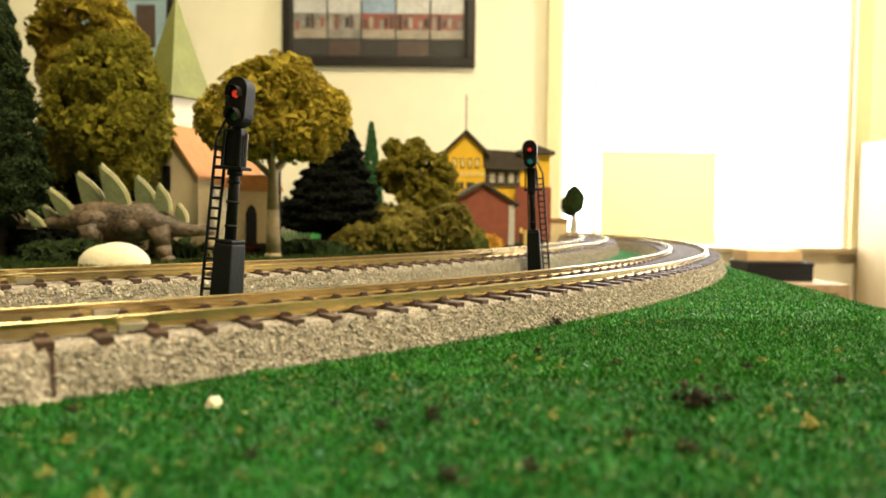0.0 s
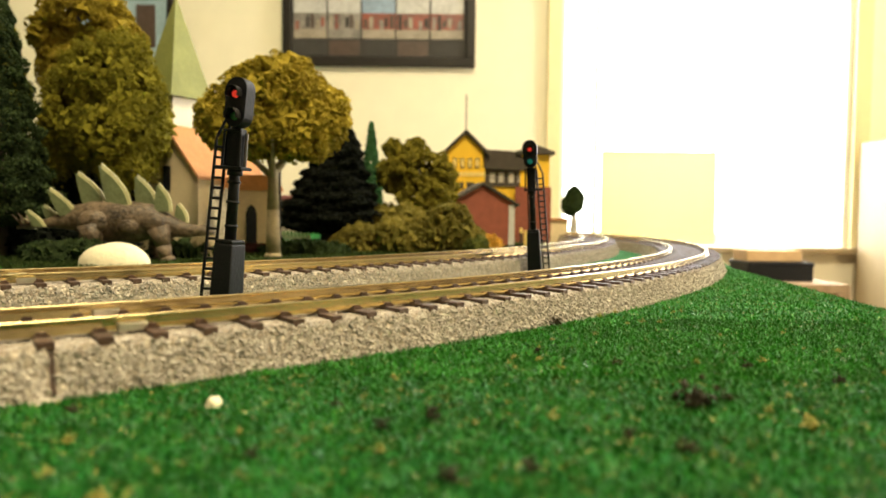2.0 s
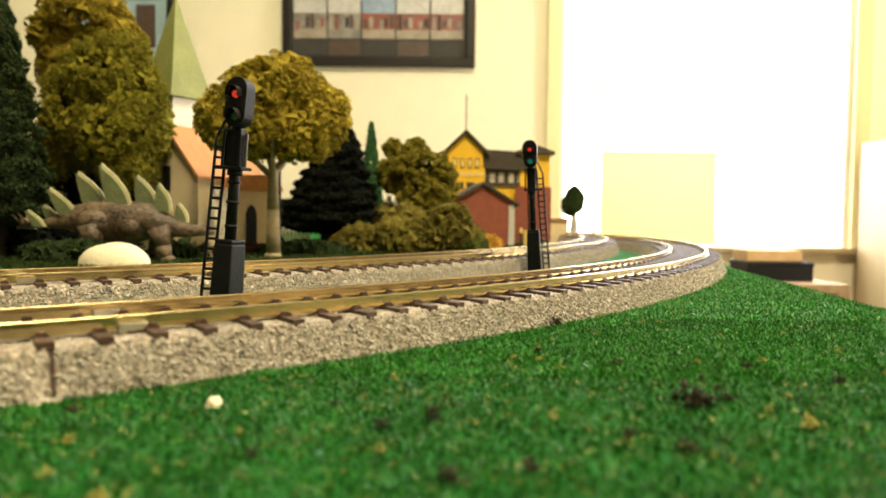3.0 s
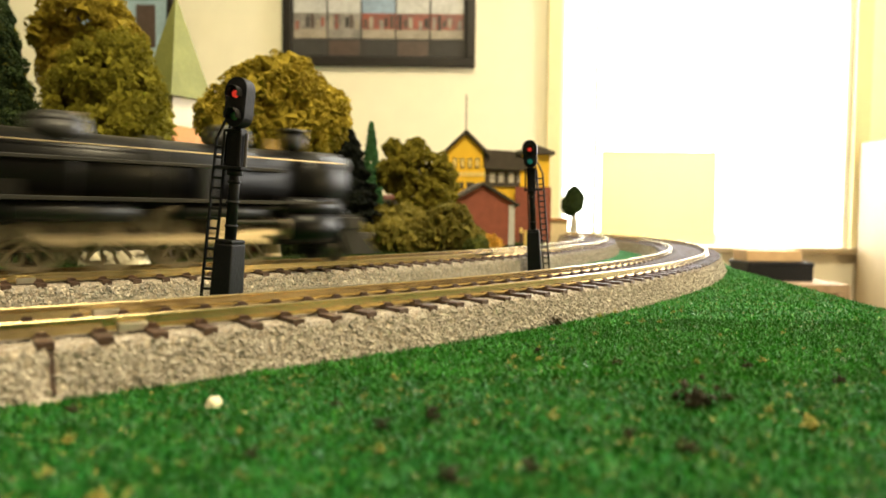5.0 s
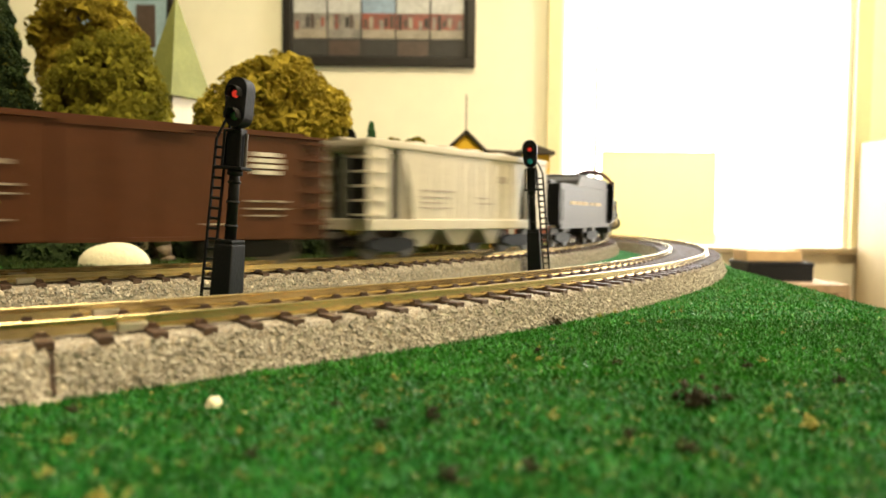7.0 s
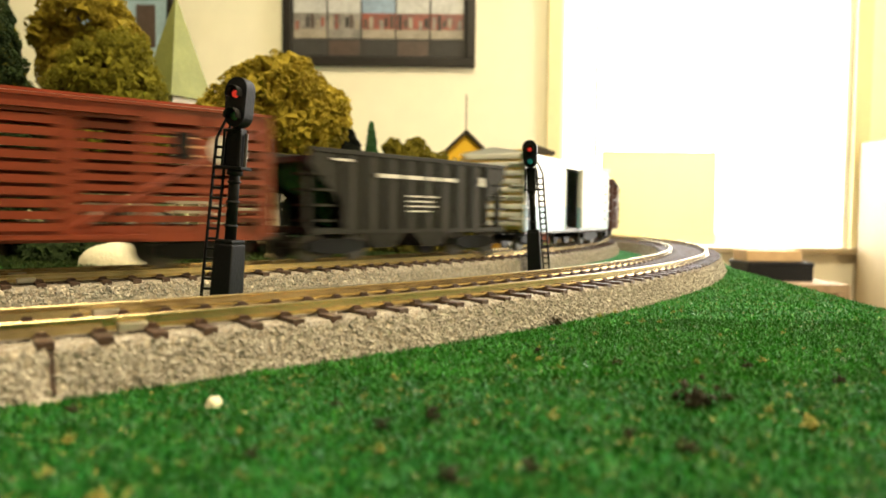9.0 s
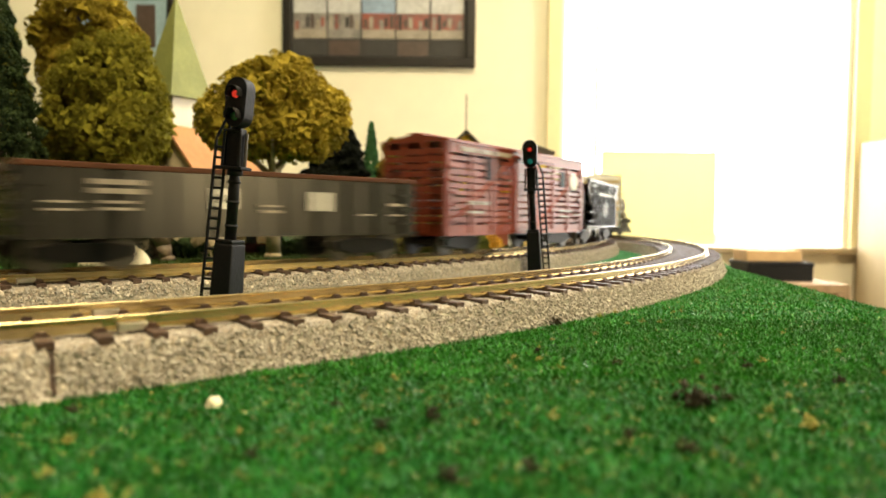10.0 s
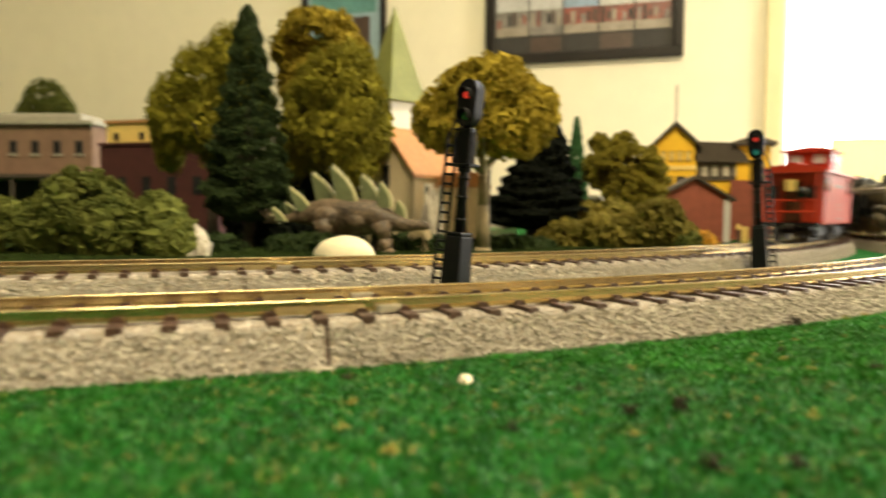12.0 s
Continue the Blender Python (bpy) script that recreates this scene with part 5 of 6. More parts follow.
def black_hopper():
    c, h = car("open_hopper", "black open hopper car with white lettering", 9, 118)
    k = h - 2
    for side in (-1, 1):
        bm = bmesh.new()
        y0, y1 = sorted((side * 14.2, side * 15.4))
        prism(bm, [(x * K, z * K) for x, z in [(-k + 16, 11), (k - 16, 11), (k - 11, 22), (k, 32), (k, 37), (-k, 37), (-k, 32), (-k + 11, 22)]], y0 * K, y1 * K)
        part("side", bm, M["black_car"], c)
        for i in range(9):
            x = -k + 14 + i * (2 * k - 28) / 8
            pbox(c, "side_post", M["black_car"], x - 0.7, x + 0.7, side * 15.9 - 0.7, side * 15.9 + 0.7, 11, 36)
        pbox(c, "top_rail", M["black_car"], -k, k, side * 15.5 - 0.9, side * 15.5 + 0.9, 36, 37.6, 0.2)
        pbox(c, "side_sill", M["black_car"], -k, k, side * 14.5 - 0.8, side * 14.5 + 0.8, 9.5, 11.5)
    for sx in (-1, 1):
        pprism(c, "slope_sheet", M["black_car"], [(sx * k, 33), (sx * (k - 26), 12), (sx * (k - 26), 13.5), (sx * k, 35)], -14.5, 14.5)
        for y in (-12, 12):
            a, b = sorted((sx * (k - 2), sx * k))
            pbox(c, "end_post", M["black_car"], a, b, y - 1, y + 1, 9.5, 34)
        pbox(c, "end_sill", M["black_car"], *sorted((sx * (k - 3), sx * k)), -14, 14, 9, 12)
    pbox(c, "load", M["coal"], -k + 6, k - 6, -14, 14, 30, 32)
    for x in (-13, 13):
        pprism(c, "outlet", M["black_car"], [(x - 13, 12), (x + 13, 12), (x + 5, 4), (x - 5, 4)], -9, 9)
    ladders(c, k, 15.8, 11, 34, M["black_car"])
    bars(c, M["lettering"], 16.75, [(-24, -12, 29, 30.4), (-10, 0, 29, 30.4), (2, 8, 29, 30.4), (10, 18, 29, 30.4), (-9, -1, 22.6, 23.2), (1, 7, 22.6, 23.2), (-9, 5, 20.8, 21.3), (-9, 7, 19, 19.5), (-9, 3, 17.2, 17.7), (33, 36, 28, 31.5), (-44, -36, 33.6, 34.4)])
    truck(c, -h + 17), truck(c, h - 17)
    coupler(c, h - 2, 1), coupler(c, -h + 2, -1)


def stock_car():
    c, h = car("stock_car", "oxide red slatted stock car with white placards", -135, 0)
    k = h - 3
    m = M["stock_red"]
    pbox(c, "floor", m, -k, k, -15, 15, 8, 11)
    xprism(c, "roof", m, roof_outline(16.4, 44.6, 3.4), -k - 0.6, k + 0.6)
    running_board(c, k, 47.6, m)
    n = 11
    slat_of = {}
    for side in (-1, 1):
        for a, b in ((-k, -11), (11, k)):
            for i in range(n):
                z = 11.5 + i * 2.72
                me = slat_of.get((b - a, side))
                if me is None:
                    bm = boxed(-(b - a) / 2 * K, (b - a) / 2 * K, -0.5 * K, 0.5 * K, -0.85 * K, 0.85 * K)
                    me = bpy.data.meshes.new("slat")
                    bm.to_mesh(me)
                    bm.free()
                    me.materials.append(m)
                    slat_of[(b - a, side)] = me
                o = new("slat", me)
                o.parent = c
                o.matrix_local = pose((a + b) / 2 * K, side * 14.6 * K, z * K)
            for j in range(4):
                x = a + 1.2 + j * (b - a - 2.4) / 3
                pbox(c, "post", m, x - 1.2, x + 1.2, side * 15.3 - 0.5, side * 15.3 + 0.5, 9, 44)
            bm = bmesh.new()
            rod(bm, ((a + 2) * K, side * 15.3 * K, 12 * K), ((b - 2) * K, side * 15.3 * K, 41 * K), 0.8 * K, None, 4)
            part("brace", bm, m, c)
        pbox(c, "letter_board", m, -k, k, side * 15.2 - 0.6, side * 15.2 + 0.6, 40.6, 44.7)
        y0, y1 = sorted((side * 15.5, side * 16.6))
        d = pbox(c, "door_frame", m, -10.5, -8.5, y0, y1, 10, 42)
        pbox(c, "door_frame", m, 8.5, 10.5, y0, y1, 10, 42)
        for i in range(10):
            z = 12 + i * 3.0
            pbox(c, "door_slat", m, -9, 9, y0 + 0.2, y1 - 0.2, z - 1.0, z + 1.0)
        for z in (9.4, 42.2):
            pbox(c, "door_track", m, -12, 28, side * 16.4 - 0.8, side * 16.4 + 0.8, z - 0.6, z + 0.6)
    for sx in (-1, 1):
        for i in range(11):
            z = 11.5 + i * 2.95
            a, b = sorted((sx * (k - 0.8), sx * (k + 0.4)))
            pbox(c, "end_slat", m, a, b, -15, 15, z - 1.1, z + 1.1)
        for y in (-14.4, -5, 5, 14.4):
            a, b = sorted((sx * k, sx * (k + 1.2)))
            pbox(c, "end_post", m, a, b, y - 1, y + 1, 9, 44.5)
    for side in (-1, 1):
        bm = rodded((side * -52 * K, side * 15.8 * K, 34 * K) if side > 0 else (52 * K, -15.8 * K, 34 * K), (side * -52 * K, side * 16.3 * K, 34 * K) if side > 0 else (52 * K, -16.3 * K, 34 * K), 4.4 * K, None, 20)
        part("placard_disc", bm, M["lettering"], c, "white round placard")
    bars(c, M["faded_lettering"], 16.3, [(-56, -44, 41.4, 43.2), (-42, -32, 41.4, 43.2), (-30, -16, 41.4, 43.2), (-50, -44, 20.5, 22), (-42, -34, 20.5, 22), (-50, -38, 17, 18), (36, 48, 18.5, 19.3), (36, 46, 15.8, 16.6), (53, 60, 16.8, 17.6)])
    for side in (-1, 1):
        for x, w, z0, z1 in ((-30, 5, 31, 40.5), (40, 2.6, 31, 38.5)):
            a = x if side < 0 else -x
            pbox(c, "open_hatch", M["black"], a - w, a + w, side * 15.35 - 0.4, side * 15.35 + 0.4, z0, z1, label="dark open hatch")
    ladders(c, k, 16.0, 12, 40, m)
    truck(c, -h + 22), truck(c, h - 22)
    coupler(c, h - 3, 1), coupler(c, -h + 3, -1)


def gondola():
    c, h = car("gondola", "black low-sided gondola car with white lettering", -277, -146)
    k = h - 2
    m = M["black_car"]
    pbox(c, "floor", m, -k, k, -14, 14, 9, 11.5)
    for side in (-1, 1):
        pbox(c, "side", m, -k, k, side * 14.4 - 0.7, side * 14.4 + 0.7, 9, 27.5)
        pbox(c, "top_rail", M["brown_car"], -k, k, side * 14.8 - 1.0, side * 14.8 + 1.0, 27.2, 28.8, 0.3)
        for i in range(11):
            x = -k + 5 + i * (2 * k - 10) / 10
            pbox(c, "side_post", m, x - 0.9, x + 0.9, side * 15.6 - 0.7, side * 15.6 + 0.7, 9.5, 27)
    for sx in (-1, 1):
        a, b = sorted((sx * (k - 1.4), sx * k))
        pbox(c, "end_wall", m, a, b, -14.4, 14.4, 9, 28.5)
        for z in (13, 17.5, 22, 26.5):
            a, b = sorted((sx * k, sx * (k + 1.3)))
            pbox(c, "end_rib", m, a, b, -14, 14, z - 1, z + 1, 0.4)
    pbox(c, "load", M["coal"], -k + 2, k - 2, -13.5, 13.5, 11.5, 14)
    bars(c, M["faded_lettering"], 16.45, [(-46, -33, 23.2, 24.6), (-46, -33, 20.8, 22.2), (-44, -35, 18.2, 19), (-44, -35, 16.4, 17.2), (-57, -49, 18.2, 18.8), (-57, -49, 16.2, 16.8), (2, 8, 16.2, 17), (2, 8, 18, 18.6), (38, 44, 15.6, 16.2), (51, 57, 15.6, 16.2), (51, 57, 19, 20)])
    bars(c, M["lettering"], 16.45, [(-13, -7, 21.4, 23.2), (-13, -7, 17.2, 19), (-13, -11, 19, 21.4), (-9, -7, 19, 21.4), (19, 22, 17, 23), (24, 27, 17, 23)])
    ladders(c, k, 15.8, 10, 26, m)
    truck(c, -h + 20), truck(c, h - 20)
    coupler(c, h - 2, 1), coupler(c, -h + 2, -1)


def caboose():
    c, h = car("caboose", "bright red caboose with cupola and end platforms", -397, -297)
    m = M["caboose_red"]
    k = h - 9
    pbox(c, "body", m, -k, k, -15, 15, 9.5, 37, 0.3)
    pbox(c, "waist_rail", m, -k, k, -15.5, 15.5, 24, 25.2)
    xprism(c, "roof", m, [(-17.2, 36.6), (17.2, 36.6), (17.2, 37.8), (10, 40.2), (0, 41.2), (-10, 40.2), (-17.2, 37.8)], -h + 3, h - 3, "red overhanging roof")
    running_board(c, h - 4, 41.2, m)
    u = pbox(c, "cupola", m, -9, 17, -12, 12, 39, 50, 0.3)
    xprism(c, "cupola_roof", m, [(-13.4, 50), (13.4, 50), (13.4, 51), (0, 53), (-13.4, 51)], -11, 19)
    for x in (-3, 11):
        for side in (-1, 1):
            pbox(u, "cupola_window", M["dark_glass"], x - 3.5, x + 3.5, side * 12.1 - 0.3, side * 12.1 + 0.3, 43.5, 48.5)
    for sx, x in ((-1, -9), (1, 17)):
        for y in (-6, 6):
            a, b = sorted((x, x + sx * 0.6))
            pbox(u, "cupola_window", M["photo_sky"], a, b, y - 3, y + 3, 43.5, 48.5)
    for x in (-36, 30):
        for side in (-1, 1):
            w = pbox(c, "window", M["dark_glass"], x - 3.6, x + 3.6, side * 15.1 - 0.3, side * 15.1 + 0.3, 27, 34)
            pbox(w, "window_frame", m, x - 4.6, x + 4.6, side * 15.5 - 0.4, side * 15.5 + 0.4, 26, 27)
            pbox(w, "window_frame", m, x - 4.6, x + 4.6, side * 15.5 - 0.4, side * 15.5 + 0.4, 34, 35)
    for sx in (-1, 1):
        a, b = sorted((sx * k, sx * (h - 2)))
        p = pbox(c, "platform", M["black_car"], a, b, -14, 14, 8, 10.5)
        for y in (-12.5, 12.5):
            prod(p, "railing_post", m, (sx * (h - 3), y, 10), (sx * (h - 3), y, 36.8), 0.6, None, 6)
        for z in (16, 22):
            prod(p, "railing", m, (sx * (h - 3), -12.5, z), (sx * (h - 3), 12.5, z), 0.5, None, 6)
        prod(p, "brake_wheel", M["black_car"], (sx * (h - 2.4), -6, 26), (sx * (h - 1.6), -6, 26), 3.2, None, 14)
        for y in (-12, 12):
            pbox(p, "step", M["black_car"], *sorted((sx * (h - 8), sx * (h - 2.5))), y - 2.5, y + 2.5, 3, 4)
        a, b = sorted((sx * k, sx * (k + 0.5)))
        pbox(c, "end_door", M["brown_car"], a, b, -4.5, 4.5, 11, 32)
        for y in (-10, 10):
            pbox(c, "end_window", M["dark_glass"], a, b, y - 2.6, y + 2.6, 23, 30)
        pbox(c, "marker_plate", M["pale_yellow"], *sorted((sx * (h - 3.6), sx * (h - 3))), -2.5, 2.5, 27, 33)
    prod(c, "smoke_stack", M["black_car"], (34, 5, 40), (34, 5, 47), 1.6, None, 10)
    prod(u, "horn", M["black_car"], (-2, -4, 54.5), (10, -4, 54.5), 0.7, None, 8)
    prod(u, "horn_stand", M["black_car"], (4, -4, 51), (4, -4, 54.5), 0.6, None, 8)
    bars(c, M["faded_lettering"], 15.3, [(-14, -4, 29.5, 31), (-2, 10, 29.5, 31), (-5, 5, 19.6, 20.4), (-5, 5, 17.4, 18), (-9, 9, 12, 12.6)])
    truck(c, -h + 24), truck(c, h - 24)
    coupler(c, h - 2, 1), coupler(c, -h + 2, -1)


def wheel_mesh(r, spokes):
    bm = bmesh.new()
    n = 28
    ring = []
    for y, a, b in ((-1.3, r, r * 0.84), (1.3, r, r * 0.84)):
        ring.append([[bm.verts.new((rr * math.cos(2 * math.pi * i / n) * K, y * K, rr * math.sin(2 * math.pi * i / n) * K)) for i in range(n)] for rr in (a, b)])
    for i in range(n):
        j = (i + 1) % n
        (fo, fi), (bo, bi) = ring
        for q in ((fo[i], fo[j], fi[j], fi[i]), (bo[j], bo[i], bi[i], bi[j]), (fo[j], fo[i], bo[i], bo[j]), (fi[i], fi[j], bi[j], bi[i])):
            bm.faces.new(q)
    for i in range(spokes):
        a = 2 * math.pi * i / spokes
        rod(bm, (0, 0, 0), (math.cos(a) * r * 0.88 * K, 0, math.sin(a) * r * 0.88 * K), 0.75 * K, 0.5 * K, 6)
    rod(bm, (0, -1.5 * K, 0), (0, 1.5 * K, 0), r * 0.28 * K, None, 12)
    a = math.pi
    prism(bm, [(r * 0.84 * math.cos(a + t) * K, r * 0.84 * math.sin(a + t) * K) for t in (-0.7, -0.35, 0, 0.35, 0.7)], -1.1 * K, 1.1 * K)
    rod(bm, (r * 0.42 * K, -2.2 * K, 0), (r * 0.42 * K, 2.2 * K, 0), 1.1 * K, None, 8)
    bmesh.ops.recalc_face_normals(bm, faces=bm.faces[:])
    return bm


DRIVER_R = 9.2
SPINNING, RODS, MAIN_RODS = [], [], []


def locomotive(label, paint, lit):
    """A 2-8-2 steam engine, nose at x = +82."""
    c = thing("steam_locomotive", (0, 0, 0), label, "locomotive")
    P, B = M[paint], M["dark_iron"]
    prod(c, "boiler", P, (-52, 0, 27.5), (50, 0, 26.5), 11.2, 10.4, 28)
    prod(c, "smokebox", P, (50, 0, 26.5), (70, 0, 26.5), 10.8, None, 28)
    door = prod(c, "smokebox_door", P, (70, 0, 26.5), (72, 0, 26.5), 9.6, 7.5, 24)
    prod(door, "number_plate", M["gold_lettering"], (71.9, 0, 21.0), (72.5, 0, 21.0), 1.6, None, 14)
    lz = 28.0 if lit else 33.0
    hl = prod(door, "headlight", B, (70, 0, lz), (75, 0, lz), 2.6, 2.9, 16)
    prod(hl, "lens", M["head_glow"] if lit else M["photo_sky"], (75, 0, lz), (75.5, 0, lz), 2.4, None, 16, "lit headlight" if lit else "")
    for x in (30, 8, -14, -36):
        prod(c, "boiler_band", B, (x - 0.6, 0, 27.2), (x + 0.6, 0, 27.2), 11.5, None, 28)
    prod(c, "chimney", B, (55, 0, 36), (55, 0, 43.5), 3.2, 3.8, 16)
    prod(c, "chimney_lip", B, (55, 0, 43), (55, 0, 44.2), 4.2, None, 16)
    for x, r, top in ((32, 6.4, 43.5), (-16, 8.2, 42.5), (-36, 3.0, 41.5)):
        prod(c, "dome", B, (x, 0, 35), (x, 0, top - 2.2), r, r * 0.94, 18)
        bm = bmesh.new()
        ball(bm, (x * K, 0, (top - 2.2) * K), r * 0.94 * K, 3, (1, 1, 0.42))
        part("dome_cap", bm, B, c, smooth=True)
    prod(c, "bell", M["gold_lettering"], (47, 0, 40.5), (47, 0, 37), 1.2, 2.2, 12)
    prod(c, "whistle", M["silver"], (-10, 3, 38), (-10, 3, 44), 0.7, None, 8)
    for y in (-9.6, 9.6):
        prod(c, "handrail", M["silver"], (-48, y, 34.5), (68, y, 33), 0.26, None, 6)
        prod(c, "pipe", B, (-40, y * 1.12, 30), (46, y * 1.12, 29.5), 0.7, None, 6)
    for side in (-1, 1):
        pbox(c, "running_board", B, -50, 62, side * 13.4 - 2.6, side * 13.4 + 2.6, 18.8, 20.0, 0.2)
        prod(c, "air_tank", B, (-30, side * 13, 16), (0, side * 13, 16), 2.6, None, 14)
        prod(c, "air_tank", B, (12, side * 13, 16.4), (38, side * 13, 16.4), 2.4, None, 14)
        prod(c, "air_pump", B, (20, side * 13.4, 20), (20, side * 13.4, 29), 2.4, None, 12)
        cy = prod(c, "cylinder", P, (45, side * 13, 11.5), (62, side * 13, 11.5), 5.2, None, 20)
        prod(cy, "cylinder_cover", M["silver"], (44.2, side * 13, 11.5), (45, side * 13, 11.5), 3.6, None, 16)
        prod(c, "valve_chest", P, (44, side * 13, 18.2), (63, side * 13, 18.2), 3.2, None, 16)
        prod(c, "crosshead_guide", M["wheel"], (26, side * 14, 13.4), (45, side * 14, 13.4), 0.8, None, 8)
        pbox(c, "valve_hanger", M["silver"], 22, 25, side * 14.2 - 0.6, side * 14.2 + 0.6, 10, 18, 0.3)
        prod(c, "valve_rod", M["wheel"], (24, side * 14.2, 16.5), (44, side * 14.2, 18), 0.6, None, 8)
    pbox(c, "frame", B, -60, 66, -5, 5, 6, 17)
    pprism(c, "firebox", P, [(-52, 10), (-26, 13), (-26, 30), (-52, 30)], -10.5, 10.5)
    # cab
    cab = pbox(c, "cab_front", P, -50, -48, -14.5, 14.5, 14, 39)
    for side in (-1, 1):
        for a, b, z0, z1 in ((-76, -48, 14, 28), (-76, -71, 28, 39), (-63, -60, 28, 39), (-52, -48, 28, 39), (-76, -48, 37, 39)):
            pbox(cab, "cab_side", P, a, b, side * 14.6 - 0.5, side * 14.6 + 0.5, z0, z1)
        pbox(cab, "number_panel", M["gold_lettering"], -67, -56, side * 15.2 - 0.1, side * 15.2 + 0.1, 21, 24.5)
        pbox(cab, "window", M["dark_glass"], -71, -52, side * 14.2 - 0.2, side * 14.2 + 0.2, 28, 37)
    arc = [(16.2 * math.sin(math.radians(a)), 30.8 + 15.4 * math.cos(math.radians(a))) for a in range(-62, 63, 8)]
    arc = arc + [(x * 0.94, z - 1.1) for x, z in reversed(arc)]
    xprism(c, "cab_roof", M["cab_roof"], arc, -79, -42, "red-brown arched cab roof")
    pbox(c, "cab_floor", B, -80, -48, -14, 14, 12, 14)
    # nose
    pprism(c, "pilot", B, [(66, 11), (74, 11), (82, 2.5), (70, 2.5)], -11, 11, "slatted pilot")
    pbox(c, "pilot_beam", B, 66, 73, -15, 15, 11, 15, 0.4)
    pbox(c, "pilot_deck", B, 58, 73, -12, 12, 15, 16)
    for y in (-6, 6):
        prod(c, "deck_stay", B, (72, y, 15.5), (66, y * 0.6, 26), 0.6, None, 6)
    coupler(c, 80, 1)
    for x in (66, -62):
        r = 5.2 if x > 0 else 6.0
        axle = prod(c, "axle", M["wheel"], (x, -7, r), (x, 7, r), 1.2, None, 8)
        for side in (-1, 1):
            prod(axle, "guide_wheel", M["wheel"], (x, side * 7, r), (x, side * 9, r), r, r * 0.96, 20)
    pbox(c, "trailing_frame", B, -74, -50, -12.5, 12.5, 6, 10, 0.6)
    mesh = None
    for i, x in enumerate((34, 14.5, -5, -24.5)):
        for side in (-1, 1):
            if mesh is None:
                o = part("driving_wheel", wheel_mesh(DRIVER_R, 12), M["driver"], c)
                mesh = o.data
            else:
                o = new("driving_wheel", mesh)
                o.parent = c
            o.matrix_local = pose(x * K, side * 8 * K, DRIVER_R * K)
            SPINNING.append((o, x, side * 8, 0 if side < 0 else math.pi / 2, lit))
    for side in (-1, 1):
        o = pbox(c, "side_rod", M["silver"], -27, 36.5, -0.6, 0.6, -1.2, 1.2, 0.3)
        RODS.append((o, 0.0, side * 10.6, 0 if side < 0 else math.pi / 2, lit))
        o = pbox(c, "main_rod", M["silver"], 0, 36, -0.5, 0.5, -1.1, 1.1, 0.3)
        MAIN_RODS.append((o, 14.5, side * 12.0, 0 if side < 0 else math.pi / 2, lit))
    return c


def tender(label):
    c = thing("tender", (0, 0, 0), label, "tender")
    B = M["tender_black"]
    pbox(c, "tank", B, -49, 49, -15, 15, 12, 33, 0.6)
    pprism(c, "coal_bunker", B, [(-18, 33), (47, 33), (47, 38.6), (-8, 38.6), (-14, 36)], -15, 15)
    pbox(c, "coal", M["coal"], -6, 46, -12, 12, 37.5, 40.2, 1.5)
    for side in (-1, 1):
        pbox(c, "top_bead", B, -49, 49, side * 15.1 - 0.4, side * 15.1 + 0.4, 32.6, 33.3)
        pbox(c, "under_sill", B, -50, 50, side * 15 - 1, side * 15 + 1, 10, 12.5)
        prod(c, "grab_rail", M["black"], (47.5, side * 15.8, 14), (47.5, side * 15.8, 30), 0.35, None, 6)
        prod(c, "grab_rail", M["black"], (-47.5, side * 15.8, 14), (-47.5, side * 15.8, 30), 0.35, None, 6)
    pbox(c, "deck_hatch", B, -38, -28, -6, 6, 33, 35.5, 0.5)
    pbox(c, "rear_ladder", M["wheel"], -50.4, -49, 4, 9, 12, 34)
    bars(c, M["gold_lettering"], 15.2, [(-30, -19, 22.6, 24.4), (-17, -8, 22.6, 24.4), (-6, 4, 22.6, 24.4), (9, 15, 22.6, 24.4), (19, 33, 22.6, 24.4)])
    truck(c, -30), truck(c, 30)
    coupler(c, -48, -1)
    return c


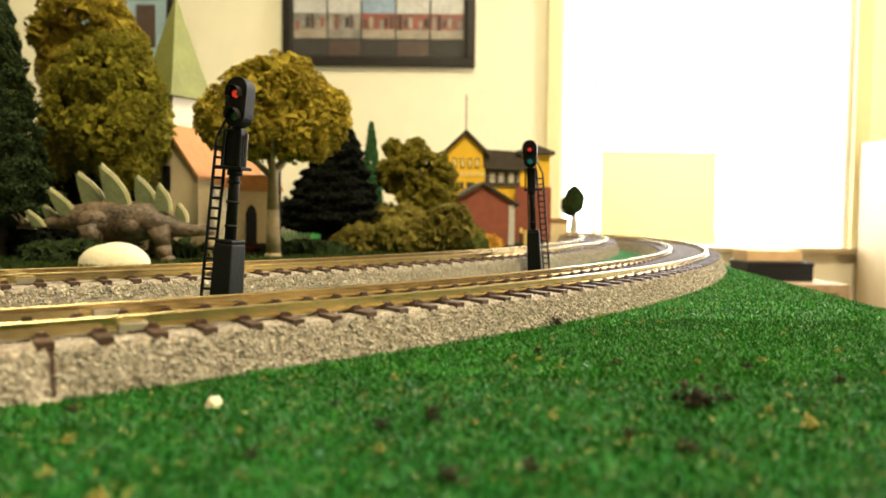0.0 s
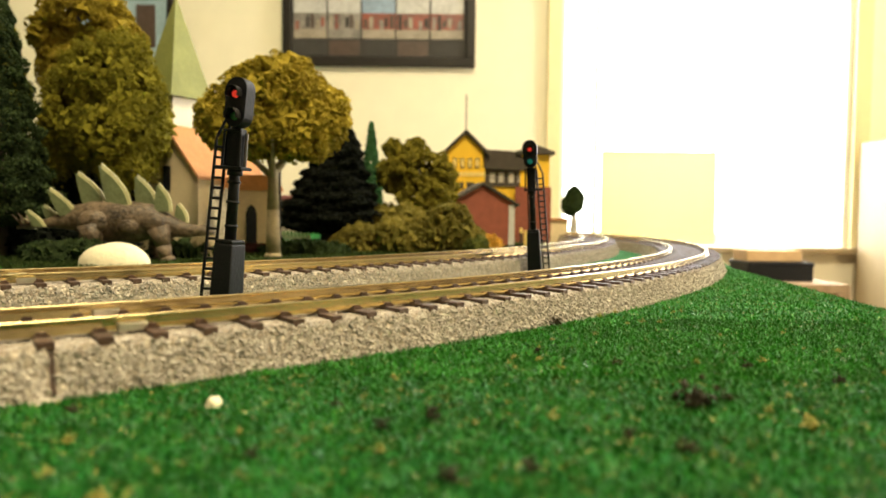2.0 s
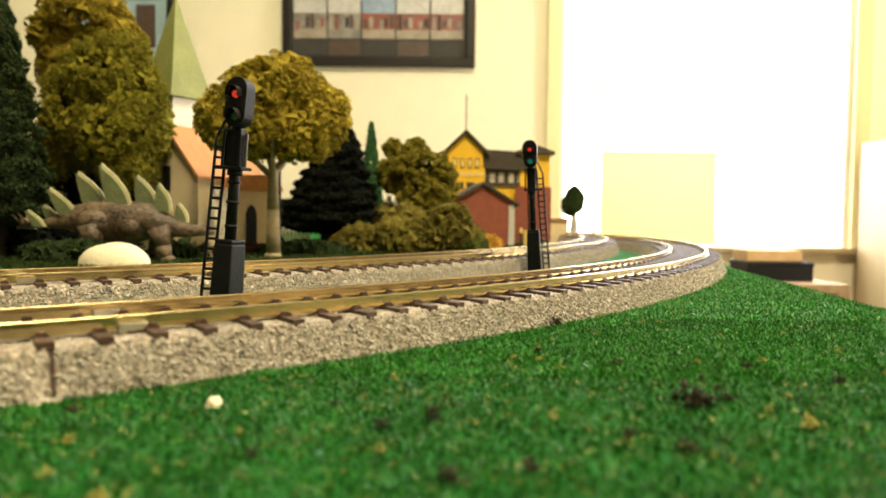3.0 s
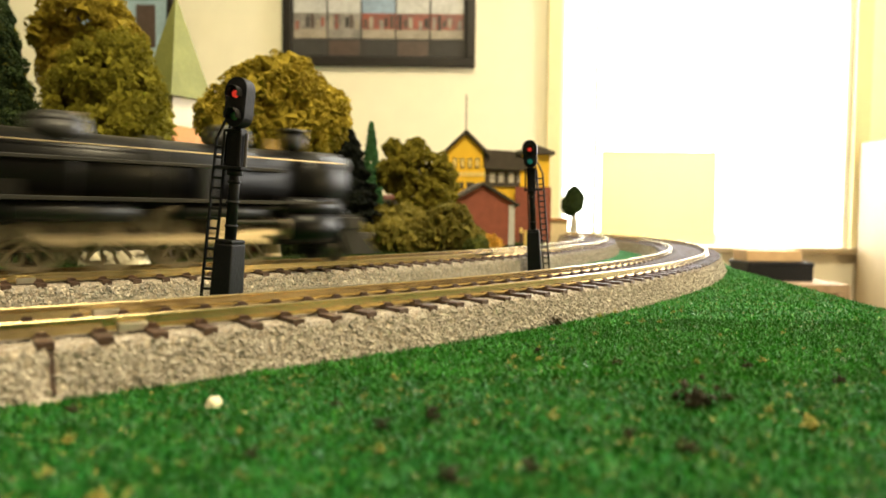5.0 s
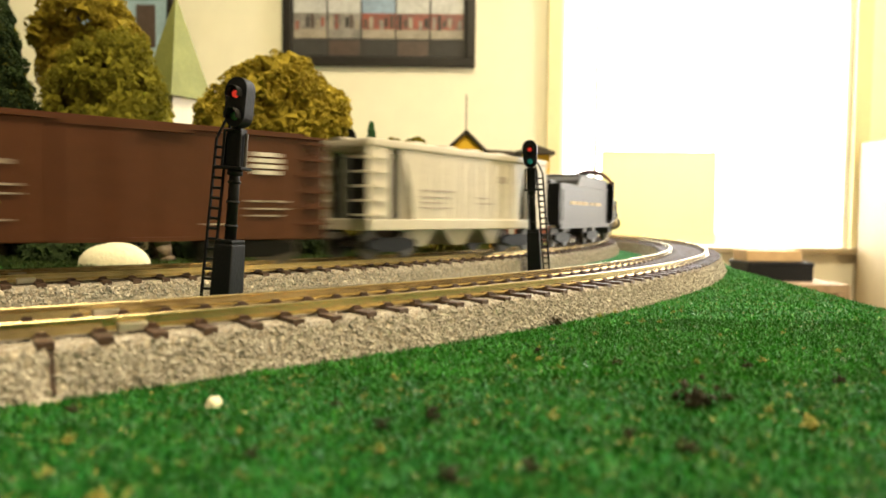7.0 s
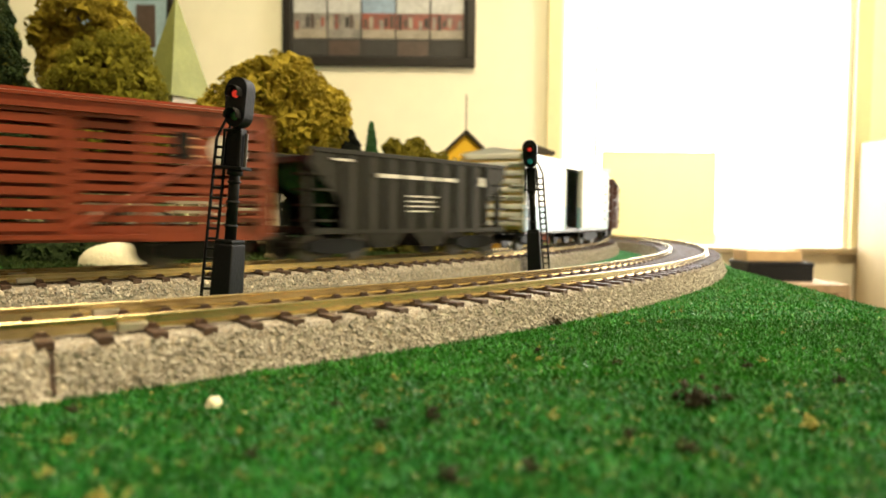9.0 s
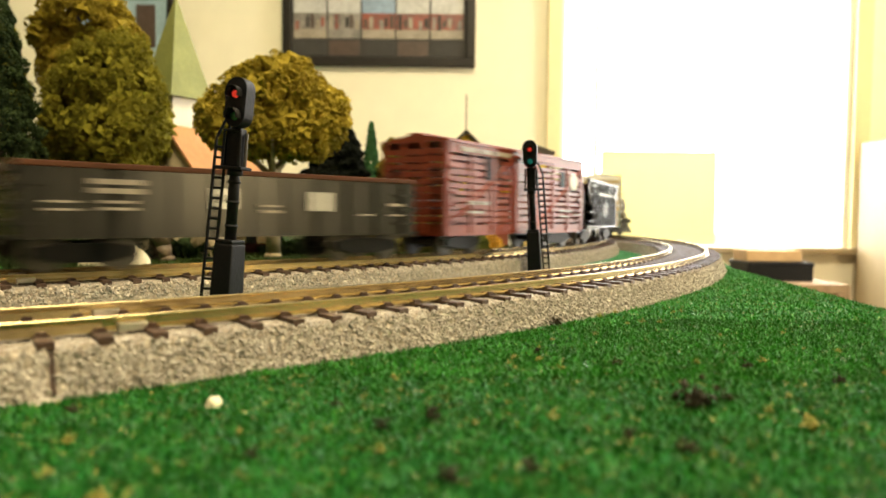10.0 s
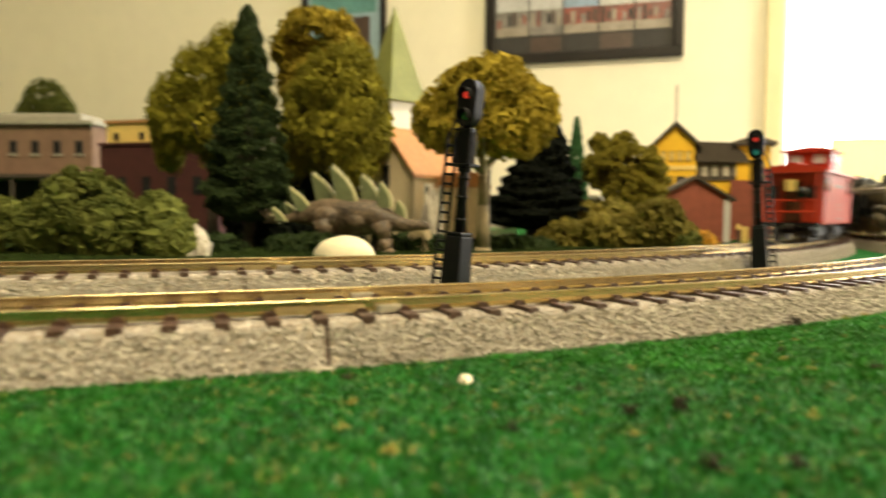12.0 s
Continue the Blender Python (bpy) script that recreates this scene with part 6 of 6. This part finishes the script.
WAGONS = []
engine = locomotive("black steam locomotive with silver rods and red-brown cab roof", "engine_grey", False)
WAGONS.append((engine, 665, 830))
engine_tender = tender("black tender with gold lettering behind the locomotive")
WAGONS.append((engine_tender, 566, 666))
covered_hopper()
brown_boxcar()
white_boxcar()
black_hopper()
stock_car()
gondola()
caboose()
second_engine = locomotive("weathered tan-grey steam locomotive with lit headlight", "worn_grey", True)
second_tender = tender("black tender behind the weathered locomotive")

SPEED, SPEED_LATE, SPEED_2 = 197.0, 205.0, 62.0


def train_rows(rear, front):
    rows = []
    for i in range(49):
        t = i * 0.25
        s = (63 + SPEED * min(t - 9, 0) + SPEED_LATE * max(t - 9, 0) + (rear + front) / 2) / 1000
        x, y, a = far_line(s)
        rows.append((t, pose(x, y, RAIL_TOP, 0, 0, math.degrees(a))))
    return rows


def second_rows(behind):
    rows = []
    for i in range(25):
        t = i * 0.5
        x, y, a = near_line(0.578 + behind + SPEED_2 / 1000 * (11.5 - t))
        rows.append((t, pose(x, y, RAIL_TOP, 0, 0, math.degrees(a) + 180)))
    return rows


def motions():
    for ob, rear, front in WAGONS:
        walk(ob, train_rows(rear, front))
    walk(second_engine, second_rows(0))
    walk(second_tender, second_rows(0.14))
    steps = [i / 15 for i in range(181)]
    for ob, x, y, phase, second in SPINNING:
        turn = (SPEED_2 if second else SPEED) / DRIVER_R
        walk(ob, [(t, pose(x * K, y * K, DRIVER_R * K, 0, math.degrees(turn * t + phase))) for t in steps])
    for ob, x, y, phase, second in RODS:
        turn = (SPEED_2 if second else SPEED) / DRIVER_R
        r = DRIVER_R * 0.42
        walk(ob, [(t, pose((x + r * math.cos(turn * t + phase)) * K, y * K, (DRIVER_R - r * math.sin(turn * t + phase)) * K)) for t in steps])
    for ob, x, y, phase, second in MAIN_RODS:
        # from the crank pin up to the crosshead, which slides at the height of the cylinder
        turn = (SPEED_2 if second else SPEED) / DRIVER_R
        r = DRIVER_R * 0.42
        rows = []
        for t in steps:
            z = DRIVER_R - r * math.sin(turn * t + phase)
            rows.append((t, pose((x + r * math.cos(turn * t + phase)) * K, y * K, z * K, 0, -math.degrees(math.asin((11.5 - z) / 36)))))
        walk(ob, rows)


motions()
